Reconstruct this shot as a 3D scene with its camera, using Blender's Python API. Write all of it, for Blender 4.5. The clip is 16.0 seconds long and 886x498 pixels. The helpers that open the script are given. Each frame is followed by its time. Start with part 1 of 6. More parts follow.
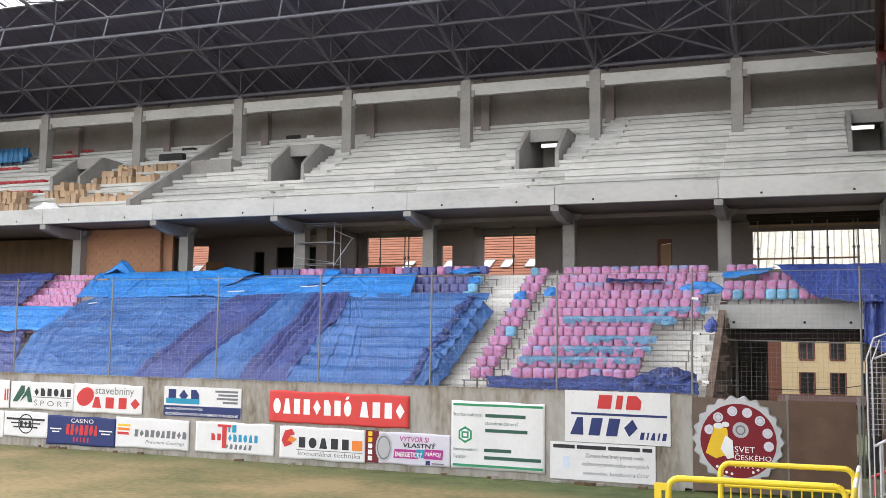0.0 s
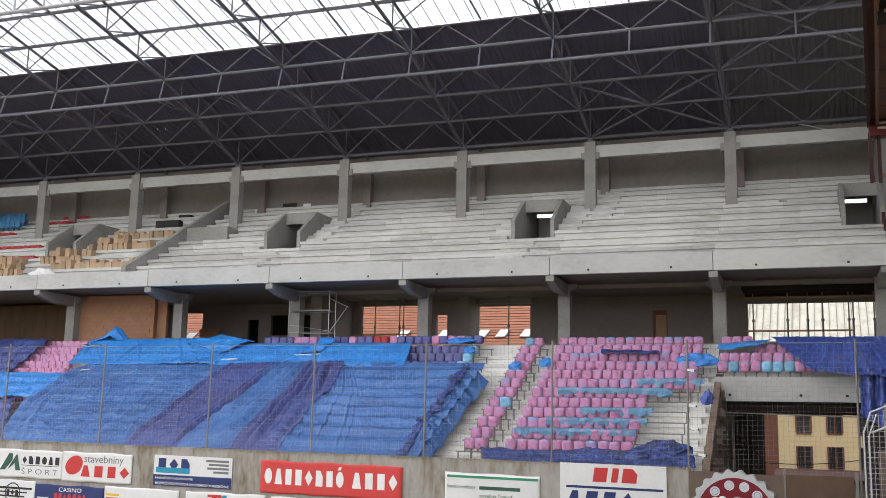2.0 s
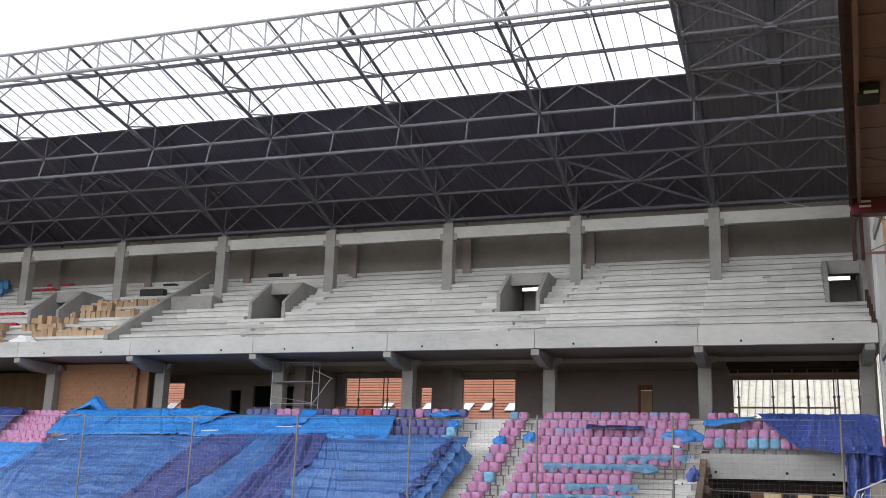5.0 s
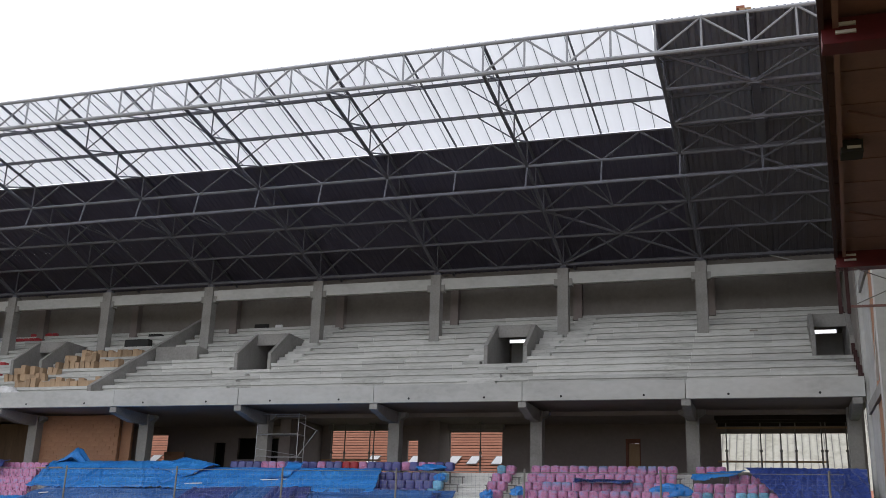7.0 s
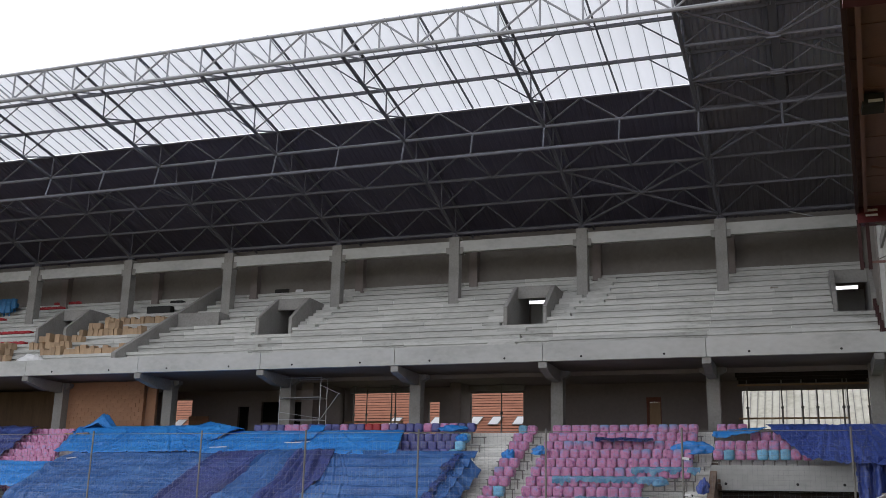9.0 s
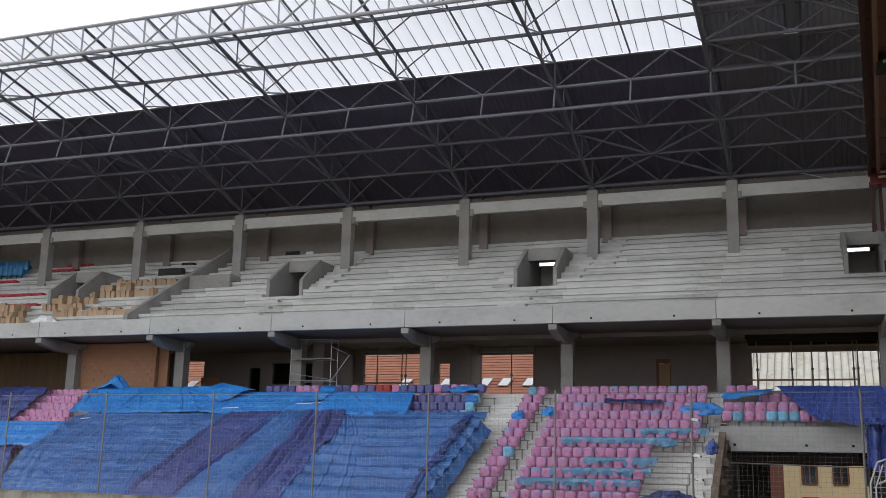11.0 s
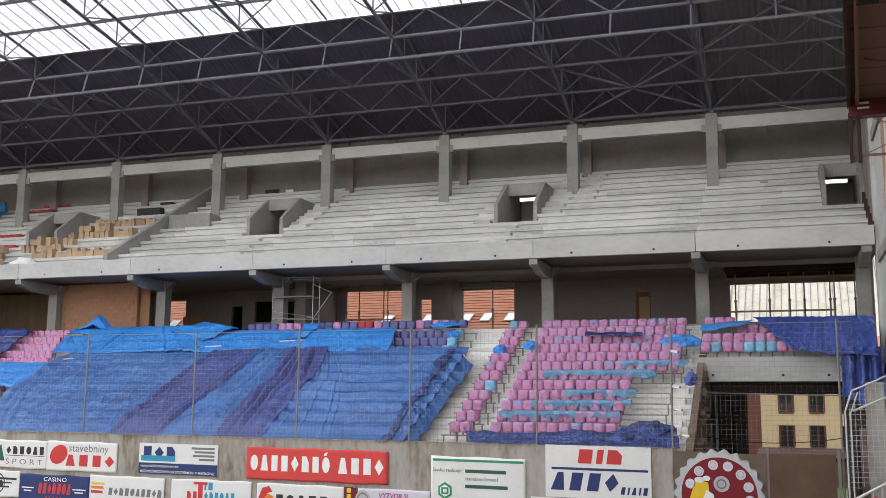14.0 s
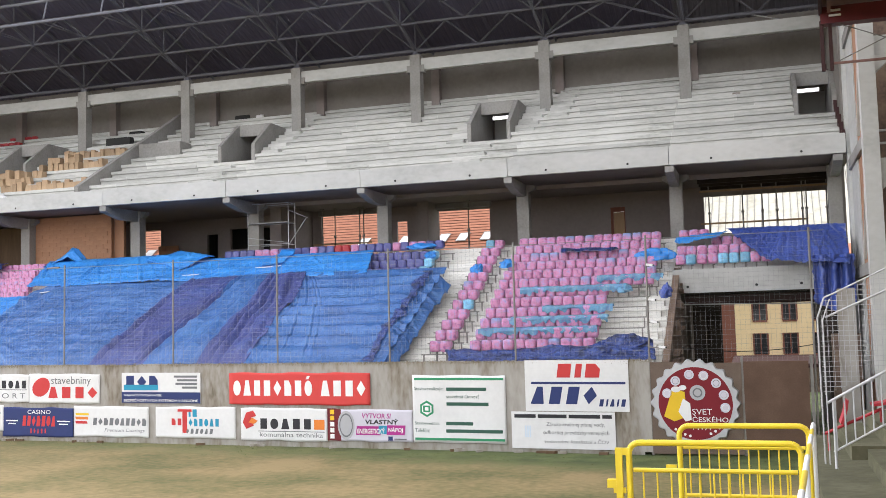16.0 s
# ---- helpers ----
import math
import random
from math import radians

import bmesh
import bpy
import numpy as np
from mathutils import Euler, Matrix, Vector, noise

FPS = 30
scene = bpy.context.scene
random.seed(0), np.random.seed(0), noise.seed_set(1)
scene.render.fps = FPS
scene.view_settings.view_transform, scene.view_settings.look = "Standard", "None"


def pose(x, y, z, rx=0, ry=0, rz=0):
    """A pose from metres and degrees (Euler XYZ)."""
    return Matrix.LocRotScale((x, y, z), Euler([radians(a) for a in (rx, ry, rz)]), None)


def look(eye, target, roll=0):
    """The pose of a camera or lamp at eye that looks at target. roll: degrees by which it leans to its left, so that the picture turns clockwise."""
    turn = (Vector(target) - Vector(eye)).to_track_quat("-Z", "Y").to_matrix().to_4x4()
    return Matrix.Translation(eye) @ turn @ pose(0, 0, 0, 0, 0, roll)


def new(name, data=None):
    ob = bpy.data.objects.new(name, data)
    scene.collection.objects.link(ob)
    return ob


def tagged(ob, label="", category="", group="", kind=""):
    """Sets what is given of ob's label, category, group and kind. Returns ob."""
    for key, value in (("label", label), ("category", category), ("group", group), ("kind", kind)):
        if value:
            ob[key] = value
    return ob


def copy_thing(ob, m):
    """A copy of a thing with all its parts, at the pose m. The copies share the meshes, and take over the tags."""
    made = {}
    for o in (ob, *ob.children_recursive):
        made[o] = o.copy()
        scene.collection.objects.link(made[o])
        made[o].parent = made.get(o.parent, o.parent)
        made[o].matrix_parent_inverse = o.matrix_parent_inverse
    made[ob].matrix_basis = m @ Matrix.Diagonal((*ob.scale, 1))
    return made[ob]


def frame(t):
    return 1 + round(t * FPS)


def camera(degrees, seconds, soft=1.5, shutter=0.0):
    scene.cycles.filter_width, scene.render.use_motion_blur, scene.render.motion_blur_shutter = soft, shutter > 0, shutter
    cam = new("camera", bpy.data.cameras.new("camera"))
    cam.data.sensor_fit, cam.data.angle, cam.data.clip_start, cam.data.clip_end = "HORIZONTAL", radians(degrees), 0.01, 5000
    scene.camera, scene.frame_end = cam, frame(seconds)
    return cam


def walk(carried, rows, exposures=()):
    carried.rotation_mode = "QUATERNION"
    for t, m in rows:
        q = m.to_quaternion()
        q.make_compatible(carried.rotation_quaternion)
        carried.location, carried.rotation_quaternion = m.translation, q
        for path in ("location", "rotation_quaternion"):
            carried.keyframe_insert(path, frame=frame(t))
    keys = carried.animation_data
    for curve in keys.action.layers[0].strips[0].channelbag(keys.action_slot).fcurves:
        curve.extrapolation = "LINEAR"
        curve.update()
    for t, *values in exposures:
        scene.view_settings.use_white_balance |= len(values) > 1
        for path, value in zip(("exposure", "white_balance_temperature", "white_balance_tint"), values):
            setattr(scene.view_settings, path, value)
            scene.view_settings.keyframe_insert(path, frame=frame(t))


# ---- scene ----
EYE = (0.0, 0.0, 4.8)
cam = camera(47.07, 16.0, soft=0.62)
# seconds, yaw, pitch, roll: the camera turns where it stands
ROWS = [
    (0.0, 20.03, 5.75, 0.75),
    (0.5, 20.02, 6.19, 0.75),
    (1.0, 19.90, 6.99, 0.83),
    (1.5, 19.88, 8.89, 1.04),
    (2.0, 19.83, 9.65, 1.24),
    (2.5, 19.86, 9.84, 1.37),
    (3.0, 19.76, 10.04, 1.41),
    (3.5, 19.58, 10.30, 1.43),
    (4.0, 19.60, 10.59, 1.44),
    (4.5, 19.42, 11.61, 1.57),
    (5.0, 19.12, 13.73, 1.83),
    (7.5, 18.38, 16.69, 1.85),
    (8.0, 18.46, 16.16, 1.47),
    (8.5, 18.87, 15.31, 1.42),
    (9.0, 19.50, 14.50, 1.25),
    (11.5, 20.05, 12.07, 1.32),
    (12.0, 20.04, 11.82, 1.34),
    (12.5, 20.11, 11.52, 1.36),
    (13.0, 20.01, 10.95, 1.32),
    (13.5, 19.71, 9.76, 0.91),
    (14.0, 18.87, 8.79, 0.44),
    (14.5, 17.91, 7.77, -0.10),
    (15.0, 17.68, 6.09, -0.71),
    (15.5, 17.56, 4.86, -1.07),
    (16.0, 17.52, 4.33, -1.53),
]
EXPOSURES = [(t, stops, kelvin, 13) for t, stops, kelvin in ((0.0, 2.0, 6350), (1.0, 1.74, 6400), (2.0, 1.66, 6400), (4.0, 1.6, 6350), (5.0, 1.66, 6250), (5.3, 1.58, 6250), (7.4, 0.9, 6150), (9.2, 0.92, 6150), (11.3, 1.1, 6200), (12.0, 1.22, 6250), (13.0, 1.42, 6350), (14.5, 1.72, 6350), (16.0, 2.0, 6350))]
walk(cam, [(t, pose(*EYE, 0, 0, yaw) @ pose(0, 0, 0, 90 + pitch) @ pose(0, 0, 0, 0, 0, roll)) for t, yaw, pitch, roll in ROWS], EXPOSURES)

# ---- light: an overcast sky ----
world = bpy.data.worlds.new("overcast_sky")
scene.world = world
world.use_nodes = True
wn, wl = world.node_tree.nodes, world.node_tree.links
sky = wn.new("ShaderNodeTexSky")
sky.sky_type, sky.sun_disc = "NISHITA", False
sky.sun_elevation, sky.sun_rotation = radians(52), radians(-75)
grey = wn.new("ShaderNodeHueSaturation")
grey.inputs["Saturation"].default_value = 0.05
wl.new(sky.outputs[0], grey.inputs["Color"])
wl.new(grey.outputs[0], wn["Background"].inputs[0])
wn["Background"].inputs[1].default_value = 0.15
sun = new("sun", bpy.data.lights.new("sun", "SUN"))
sun.data.energy, sun.data.angle, sun.data.color = 0.4, radians(75), (1.0, 0.98, 0.95)
sun.matrix_world = look((59, 43, 79), (0, 27, 0))


# ---- materials ----
def material(name, colours, rough=0.8, scale=1.0, fine=12.0, bump=0.15, metal=0.0, stretch=(1, 1, 1), spread=0.0, spec=0.5, contrast=(0.3, 0.7), depth=0.03):
    """Two scales of noise between the colours given, with a bump; spread: how far objects of one kind differ in lightness."""
    m = bpy.data.materials.new(name)
    m.use_nodes = True
    n, l = m.node_tree.nodes, m.node_tree.links
    bsdf = n["Principled BSDF"]
    co = n.new("ShaderNodeTexCoord")
    mp = n.new("ShaderNodeMapping")
    mp.inputs["Scale"].default_value = stretch
    l.new(co.outputs["Object"], mp.inputs[0])
    big, small = n.new("ShaderNodeTexNoise"), n.new("ShaderNodeTexNoise")
    for tex, s in ((big, scale), (small, fine)):
        tex.inputs["Scale"].default_value = s
        tex.inputs["Detail"].default_value = 5
        l.new(mp.outputs[0], tex.inputs["Vector"])
    both = n.new("ShaderNodeMath")
    both.operation = "MULTIPLY_ADD"
    l.new(small.outputs[0], both.inputs[0])
    both.inputs[1].default_value = 0.35
    wide = n.new("ShaderNodeMath")
    wide.operation = "MULTIPLY"
    l.new(big.outputs[0], wide.inputs[0])
    wide.inputs[1].default_value = 0.65
    l.new(wide.outputs[0], both.inputs[2])
    ramp = n.new("ShaderNodeValToRGB")
    e = ramp.color_ramp.elements
    lo, hi = contrast
    for i, c in enumerate(colours):
        p = lo + (hi - lo) * i / max(1, len(colours) - 1)
        el = e[i] if i < 2 else e.new(p)
        el.position, el.color = p, (*c, 1)
    l.new(both.outputs[0], ramp.inputs[0])
    out = ramp.outputs[0]
    if spread:
        info, hsv, rng = n.new("ShaderNodeObjectInfo"), n.new("ShaderNodeHueSaturation"), n.new("ShaderNodeMapRange")
        rng.inputs["To Min"].default_value, rng.inputs["To Max"].default_value = 1 - spread, 1 + spread
        l.new(info.outputs["Random"], rng.inputs["Value"])
        l.new(rng.outputs[0], hsv.inputs["Value"])
        l.new(out, hsv.inputs["Color"])
        out = hsv.outputs[0]
    l.new(out, bsdf.inputs["Base Color"])
    bsdf.inputs["Roughness"].default_value, bsdf.inputs["Metallic"].default_value = rough, metal
    bsdf.inputs["Specular IOR Level"].default_value = spec
    if bump:
        bn = n.new("ShaderNodeBump")
        bn.inputs["Strength"].default_value, bn.inputs["Distance"].default_value = bump, depth
        l.new(small.outputs[0], bn.inputs["Height"])
        l.new(bn.outputs[0], bsdf.inputs["Normal"])
    return m


CONCRETE = material("precast_concrete", [(0.195, 0.187, 0.176), (0.273, 0.265, 0.250), (0.335, 0.328, 0.308)], 0.85, 0.7, 9)
CONCRETE_PALE = material("pale_concrete", [(0.368, 0.371, 0.352), (0.472, 0.474, 0.455), (0.53, 0.533, 0.516)], 0.85, 0.6, 5, stretch=(0.6, 1, 1), spread=0.06)
CONCRETE_STEP = material("step_concrete", [(0.24, 0.238, 0.215), (0.396, 0.398, 0.370), (0.484, 0.485, 0.458), (0.53, 0.53, 0.506)], 0.85, 0.7, 6, stretch=(0.5, 1, 3.0), spread=0.15, contrast=(0.34, 0.58))
CONCRETE_LOW = material("pale_step_concrete", [(0.48, 0.47, 0.43), (0.70, 0.69, 0.65), (0.76, 0.755, 0.72)], 0.85, 0.9, 8, 0.2, stretch=(0.5, 1, 3.0), spread=0.10, contrast=(0.34, 0.58))
CONCRETE_OLD = material("weathered_concrete", [(0.12, 0.10, 0.07), (0.25, 0.22, 0.18), (0.33, 0.31, 0.28), (0.38, 0.36, 0.33)], 0.9, 1.1, 7, 0.3, stretch=(1, 1, 0.3), contrast=(0.32, 0.62))
RENDER_GREY = material("grey_render", [(0.162, 0.140, 0.128), (0.200, 0.183, 0.166), (0.230, 0.212, 0.196)], 0.9, 0.5, 5)
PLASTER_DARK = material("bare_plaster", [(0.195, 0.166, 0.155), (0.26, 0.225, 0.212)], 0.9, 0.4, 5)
BRICK = material("hollow_brick", [(0.35, 0.185, 0.108), (0.43, 0.235, 0.14)], 0.9, 0.7, 9, spread=0.05)
MORTAR = material("mortar", [(0.34, 0.18, 0.105), (0.39, 0.212, 0.125)], 0.95, 2, 14)
# one roof steel in dark and lighter copies: the light at the front is in the colour
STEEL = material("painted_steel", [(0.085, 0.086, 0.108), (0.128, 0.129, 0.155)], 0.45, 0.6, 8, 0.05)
STEEL_MID = material("painted_steel_lit", [(0.135, 0.14, 0.175), (0.19, 0.195, 0.235)], 0.45, 0.6, 8, 0.05)
STEEL_LIGHT = material("galvanised_steel", [(0.38, 0.39, 0.41), (0.52, 0.53, 0.55)], 0.4, 0.8, 8, 0.05, metal=0.4)
SHEET = material("dark_roof_sheet", [(0.066, 0.061, 0.098), (0.088, 0.082, 0.126)], 0.6, 0.3, 3, 0.03)
# palest copy of the roof steel, for the daylit front edge
STEEL_EDGE = material("painted_steel_edge_lit", [(0.25, 0.26, 0.285), (0.36, 0.37, 0.395)], 0.45, 0.8, 8, 0.05)
SHEET_GREY = material("grey_roof_sheet", [(0.185, 0.195, 0.25), (0.25, 0.26, 0.32)], 0.6, 0.3, 3, 0.03)
SHEET_END = material("mid_grey_roof_sheet", [(0.108, 0.103, 0.130), (0.142, 0.136, 0.162)], 0.6, 0.3, 3, 0.03)
GRASS = material("worn_grass", [(0.10, 0.10, 0.034), (0.172, 0.140, 0.056), (0.25, 0.19, 0.088)], 1.0, 0.26, 4, 0.5, contrast=(0.36, 0.60))
TARP = material("blue_tarpaulin", [(0.026, 0.085, 0.25), (0.036, 0.118, 0.34), (0.062, 0.165, 0.40)], 0.36, 0.5, 3.4, 0.6, depth=0.14, contrast=(.36, .64))
TARP_LIGHT = material("bright_blue_tarpaulin", [(0.015, 0.15, 0.48), (0.03, 0.225, 0.64), (0.06, 0.30, 0.70)], 0.36, 0.6, 3.6, 0.6, depth=0.12)
YELLOW = material("yellow_paint", [(0.70, 0.50, 0.02), (0.80, 0.60, 0.03)], 0.35, 3, 20, 0.05)
RED_STEEL = material("dark_red_steel", [(0.08, 0.005, 0.007), (0.12, 0.007, 0.010)], 0.5, 2, 12, 0.05)
BROWN = material("brown_soffit", [(0.19, 0.098, 0.082), (0.25, 0.13, 0.108)], 0.6, 1, 8, 0.1)
OSB = material("brown_panel", [(0.082, 0.045, 0.028), (0.108, 0.062, 0.040), (0.140, 0.085, 0.057)], 0.8, 1.4, 22, 0.25)
WHITE = material("white_banner", [(0.66, 0.66, 0.66), (0.74, 0.74, 0.74)], 0.85, 1.5, 6, 0.1, spec=0.2)


def greener_by_the_wall(m):
    """Brown where the pitch is worn; green towards the wall's foot, most of all by the gate."""
    n, l = m.node_tree.nodes, m.node_tree.links
    bsdf = n["Principled BSDF"]
    worn = bsdf.inputs["Base Color"].links[0].from_socket
    co, sep, tex = n.new("ShaderNodeTexCoord"), n.new("ShaderNodeSeparateXYZ"), n.new("ShaderNodeTexNoise")
    tex.inputs["Scale"].default_value, tex.inputs["Detail"].default_value = 0.9, 7
    l.new(co.outputs["Object"], sep.inputs[0])
    l.new(co.outputs["Object"], tex.inputs["Vector"])

    def step(op, a, b, c=0.0):
        x = n.new("ShaderNodeMath")
        x.operation = op
        for i, v in enumerate((a, b, c)):
            if isinstance(v, float):
                x.inputs[i].default_value = v
            else:
                l.new(v, x.inputs[i])
        return x.outputs[0]

    def between(v, a, b, to0, to1):
        x = n.new("ShaderNodeMapRange")
        for name, q in (("From Min", a), ("From Max", b), ("To Min", to0), ("To Max", to1)):
            x.inputs[name].default_value = q
        l.new(v, x.inputs["Value"])
        return x.outputs[0]
    wide = between(sep.outputs[0], -34.0, 0.0, 0.7, 3.9)
    near = step("ADD", sep.outputs[1], wide)
    near = step("MULTIPLY_ADD", tex.outputs[0], 3.0, near)
    green = step("MULTIPLY", between(near, 37.2, 39.6, 0.0, 1.0), between(sep.outputs[0], -36.0, -8.0, 0.35, 1.0))
    mix, tone = n.new("ShaderNodeMix"), n.new("ShaderNodeValToRGB")
    tone.color_ramp.elements[0].position, tone.color_ramp.elements[0].color = 0.36, (0.046, 0.072, 0.019, 1)
    tone.color_ramp.elements[1].position, tone.color_ramp.elements[1].color = 0.64, (0.100, 0.122, 0.036, 1)
    l.new(tex.outputs[0], tone.inputs[0])
    mix.data_type = "RGBA"
    l.new(green, mix.inputs[0])
    l.new(worn, mix.inputs[6])
    l.new(tone.outputs[0], mix.inputs[7])
    l.new(mix.outputs[2], bsdf.inputs["Base Color"])


greener_by_the_wall(GRASS)


def translucent(name, colour):
    m = bpy.data.materials.new(name)
    m.use_nodes = True
    n, l = m.node_tree.nodes, m.node_tree.links
    out = n["Material Output"]
    tr, df, mix = n.new("ShaderNodeBsdfTranslucent"), n.new("ShaderNodeBsdfDiffuse"), n.new("ShaderNodeMixShader")
    tex, ramp = n.new("ShaderNodeTexNoise"), n.new("ShaderNodeValToRGB")
    tex.inputs["Scale"].default_value, tex.inputs["Detail"].default_value = 0.35, 6
    ramp.color_ramp.elements[0].position, ramp.color_ramp.elements[1].position = 0.3, 0.62
    ramp.color_ramp.elements[0].color = (*[c * 0.86 for c in colour], 1)
    ramp.color_ramp.elements[1].color = (*colour, 1)
    l.new(tex.outputs[0], ramp.inputs[0])
    l.new(ramp.outputs[0], tr.inputs[0])
    l.new(ramp.outputs[0], df.inputs[0])
    mix.inputs[0].default_value = 0.12
    l.new(tr.outputs[0], mix.inputs[1])
    l.new(df.outputs[0], mix.inputs[2])
    l.new(mix.outputs[0], out.inputs[0])
    return m


POLY = translucent("milky_roof_sheet", (0.885, 0.89, 0.90))


# ---- mesh helpers ----
def box(bm, x0, x1, y0, y1, z0, z1):
    v = [bm.verts.new((x, y, z)) for z in (z0, z1) for y in (y0, y1) for x in (x0, x1)]
    for f in ((0, 2, 3, 1), (4, 5, 7, 6), (0, 1, 5, 4), (2, 6, 7, 3), (0, 4, 6, 2), (1, 3, 7, 5)):
        bm.faces.new([v[i] for i in f])
    return v


def tube(bm, p, q, r, n=6, r2=None):
    p, q = Vector(p), Vector(q)
    turn = (q - p).to_track_quat("Z", "Y")
    rings = []
    for c, rad in ((p, r), (q, r2 or r)):
        rings.append([bm.verts.new(c + turn @ Vector((rad * math.cos(a), rad * math.sin(a), 0))) for a in (2 * math.pi * i / n for i in range(n))])
    for i in range(n):
        bm.faces.new((rings[0][i], rings[0][(i + 1) % n], rings[1][(i + 1) % n], rings[1][i]))
    bm.faces.new(rings[0][::-1])
    bm.faces.new(rings[1])


def bar(bm, p, q, w, h):
    """A rectangular bar from p to q, w wide and h high."""
    p, q = Vector(p), Vector(q)
    d = (q - p).normalized()
    side = d.cross((0, 0, 1))
    side = side.normalized() if side.length > 1e-4 else Vector((1, 0, 0))
    up = side.cross(d)
    v = [bm.verts.new(c + side * a * w / 2 + up * b * h / 2) for c in (p, q) for a, b in ((-1, -1), (1, -1), (1, 1), (-1, 1))]
    for f in ((3, 2, 1, 0), (4, 5, 6, 7), (0, 1, 5, 4), (1, 2, 6, 5), (2, 3, 7, 6), (3, 0, 4, 7)):
        bm.faces.new([v[i] for i in f])


def prism(bm, profile, x0, x1):
    """A profile of (y, z) points drawn out along x."""
    a = [bm.verts.new((x0, y, z)) for y, z in profile]
    b = [bm.verts.new((x1, y, z)) for y, z in profile]
    n = len(profile)
    for i in range(n):
        bm.faces.new((a[i], a[(i + 1) % n], b[(i + 1) % n], b[i]))
    bm.faces.new(a[::-1])
    bm.faces.new(b)


def mesh_of(name, bm, mat):
    bmesh.ops.recalc_face_normals(bm, faces=bm.faces)
    me = bpy.data.meshes.new(name)
    bm.to_mesh(me)
    bm.free()
    me.materials.append(mat)
    return me


def thing(name, bm, mat, label="", category="", group="", kind=""):
    return tagged(new(name, mesh_of(name, bm, mat)), label, category, group, kind)


def empty(name, at, label="", category="", group="", kind=""):
    ob = new(name)
    ob.location = at
    return tagged(ob, label, category, group, kind)


def part(name, bm, mat, parent, label="", kind=""):
    """A mesh in world coordinates under parent, which stands unrotated."""
    ob = new(name, mesh_of(name, bm, mat))
    base = Vector(parent.location)
    if parent.parent:
        base += Vector(parent.parent.location)
    ob.data.transform(Matrix.Translation(-base))
    ob.parent = parent
    return tagged(ob, label, kind=kind)


def B():
    return bmesh.new()


def foil(name, low, high):
    """Pink wrapping, with a bluish film over the upper part; low and high: the heights between which the film begins."""
    m = bpy.data.materials.new(name)
    m.use_nodes = True
    n, l = m.node_tree.nodes, m.node_tree.links
    info, tex, ramp, co, add = n.new("ShaderNodeObjectInfo"), n.new("ShaderNodeTexNoise"), n.new("ShaderNodeValToRGB"), n.new("ShaderNodeTexCoord"), n.new("ShaderNodeMath")
    tex.noise_dimensions = "4D"
    tex.inputs["Scale"].default_value, tex.inputs["Detail"].default_value = 6.5, 6
    add.operation = "MULTIPLY"
    add.inputs[1].default_value = 40
    l.new(info.outputs["Random"], add.inputs[0])
    l.new(add.outputs[0], tex.inputs["W"])
    l.new(co.outputs["Object"], tex.inputs["Vector"])
    el = ramp.color_ramp.elements
    el[0].position, el[0].color = 0.30, (0.24, 0.08, 0.24, 1)
    el[1].position, el[1].color = 0.74, (0.30, 0.28, 0.50, 1)
    for p, c in ((0.40, (0.51, 0.19, 0.36, 1)), (0.53, (0.61, 0.255, 0.45, 1)), (0.63, (0.46, 0.31, 0.58, 1))):
        e = el.new(p)
        e.color = c
    l.new(tex.outputs[0], ramp.inputs[0])
    sep, rng, mix, wob = n.new("ShaderNodeSeparateXYZ"), n.new("ShaderNodeMapRange"), n.new("ShaderNodeMix"), n.new("ShaderNodeMath")
    wob.operation = "MULTIPLY_ADD"
    wob.inputs[1].default_value = 0.35
    l.new(tex.outputs[0], wob.inputs[0])
    l.new(co.outputs["Object"], sep.inputs[0])
    l.new(sep.outputs[2], wob.inputs[2])
    rng.inputs["From Min"].default_value, rng.inputs["From Max"].default_value = low + .17, high + .17
    l.new(wob.outputs[0], rng.inputs["Value"])
    mix.data_type = "RGBA"
    l.new(rng.outputs[0], mix.inputs[0])
    l.new(ramp.outputs[0], mix.inputs[6])
    mix.inputs[7].default_value = (0.24, 0.34, 0.60, 1)
    l.new(mix.outputs[2], n["Principled BSDF"].inputs["Base Color"])
    n["Principled BSDF"].inputs["Roughness"].default_value = 0.3
    fb, ft = n.new("ShaderNodeBump"), n.new("ShaderNodeTexNoise")
    fb.inputs["Strength"].default_value, fb.inputs["Distance"].default_value = 0.7, 0.05
    ft.inputs["Scale"].default_value = 14
    l.new(ft.outputs[0], fb.inputs["Height"])
    l.new(fb.outputs[0], n["Principled BSDF"].inputs["Normal"])
    return m


FOIL = foil("pink_foil", .72, 1.05)
FOIL_FAR = foil("far_pink_foil", 98, 99)
FOIL_TOP = foil("pink_foil_under_blue_film", .56, .80)
FILM = material("pale_blue_film", [(0.16, 0.20, 0.42), (0.11, 0.29, 0.50), (0.15, 0.38, 0.57), (0.32, 0.47, 0.62)], 0.28, 4, 14, 0.6, contrast=(0.36, 0.66), depth=0.04)
FILM.node_tree.nodes["Principled BSDF"].inputs["Alpha"].default_value = 0.72
FOIL_BLUE = material("blue_foil", [(0.10, 0.22, 0.45), (0.16, 0.42, 0.62), (0.30, 0.52, 0.68)], 0.3, 4, 16, 0.4, spread=0.2)
FOIL_VIOLET = material("violet_foil", [(0.05, 0.07, 0.21), (0.075, 0.085, 0.26), (0.13, 0.095, 0.26)], 0.3, 4, 16, 0.4, spread=0.2)
SEAT_RED = material("red_seat_plastic", [(0.30, 0.012, 0.018), (0.40, 0.017, 0.026)], 0.4, 3, 20, 0.05, spread=0.1)
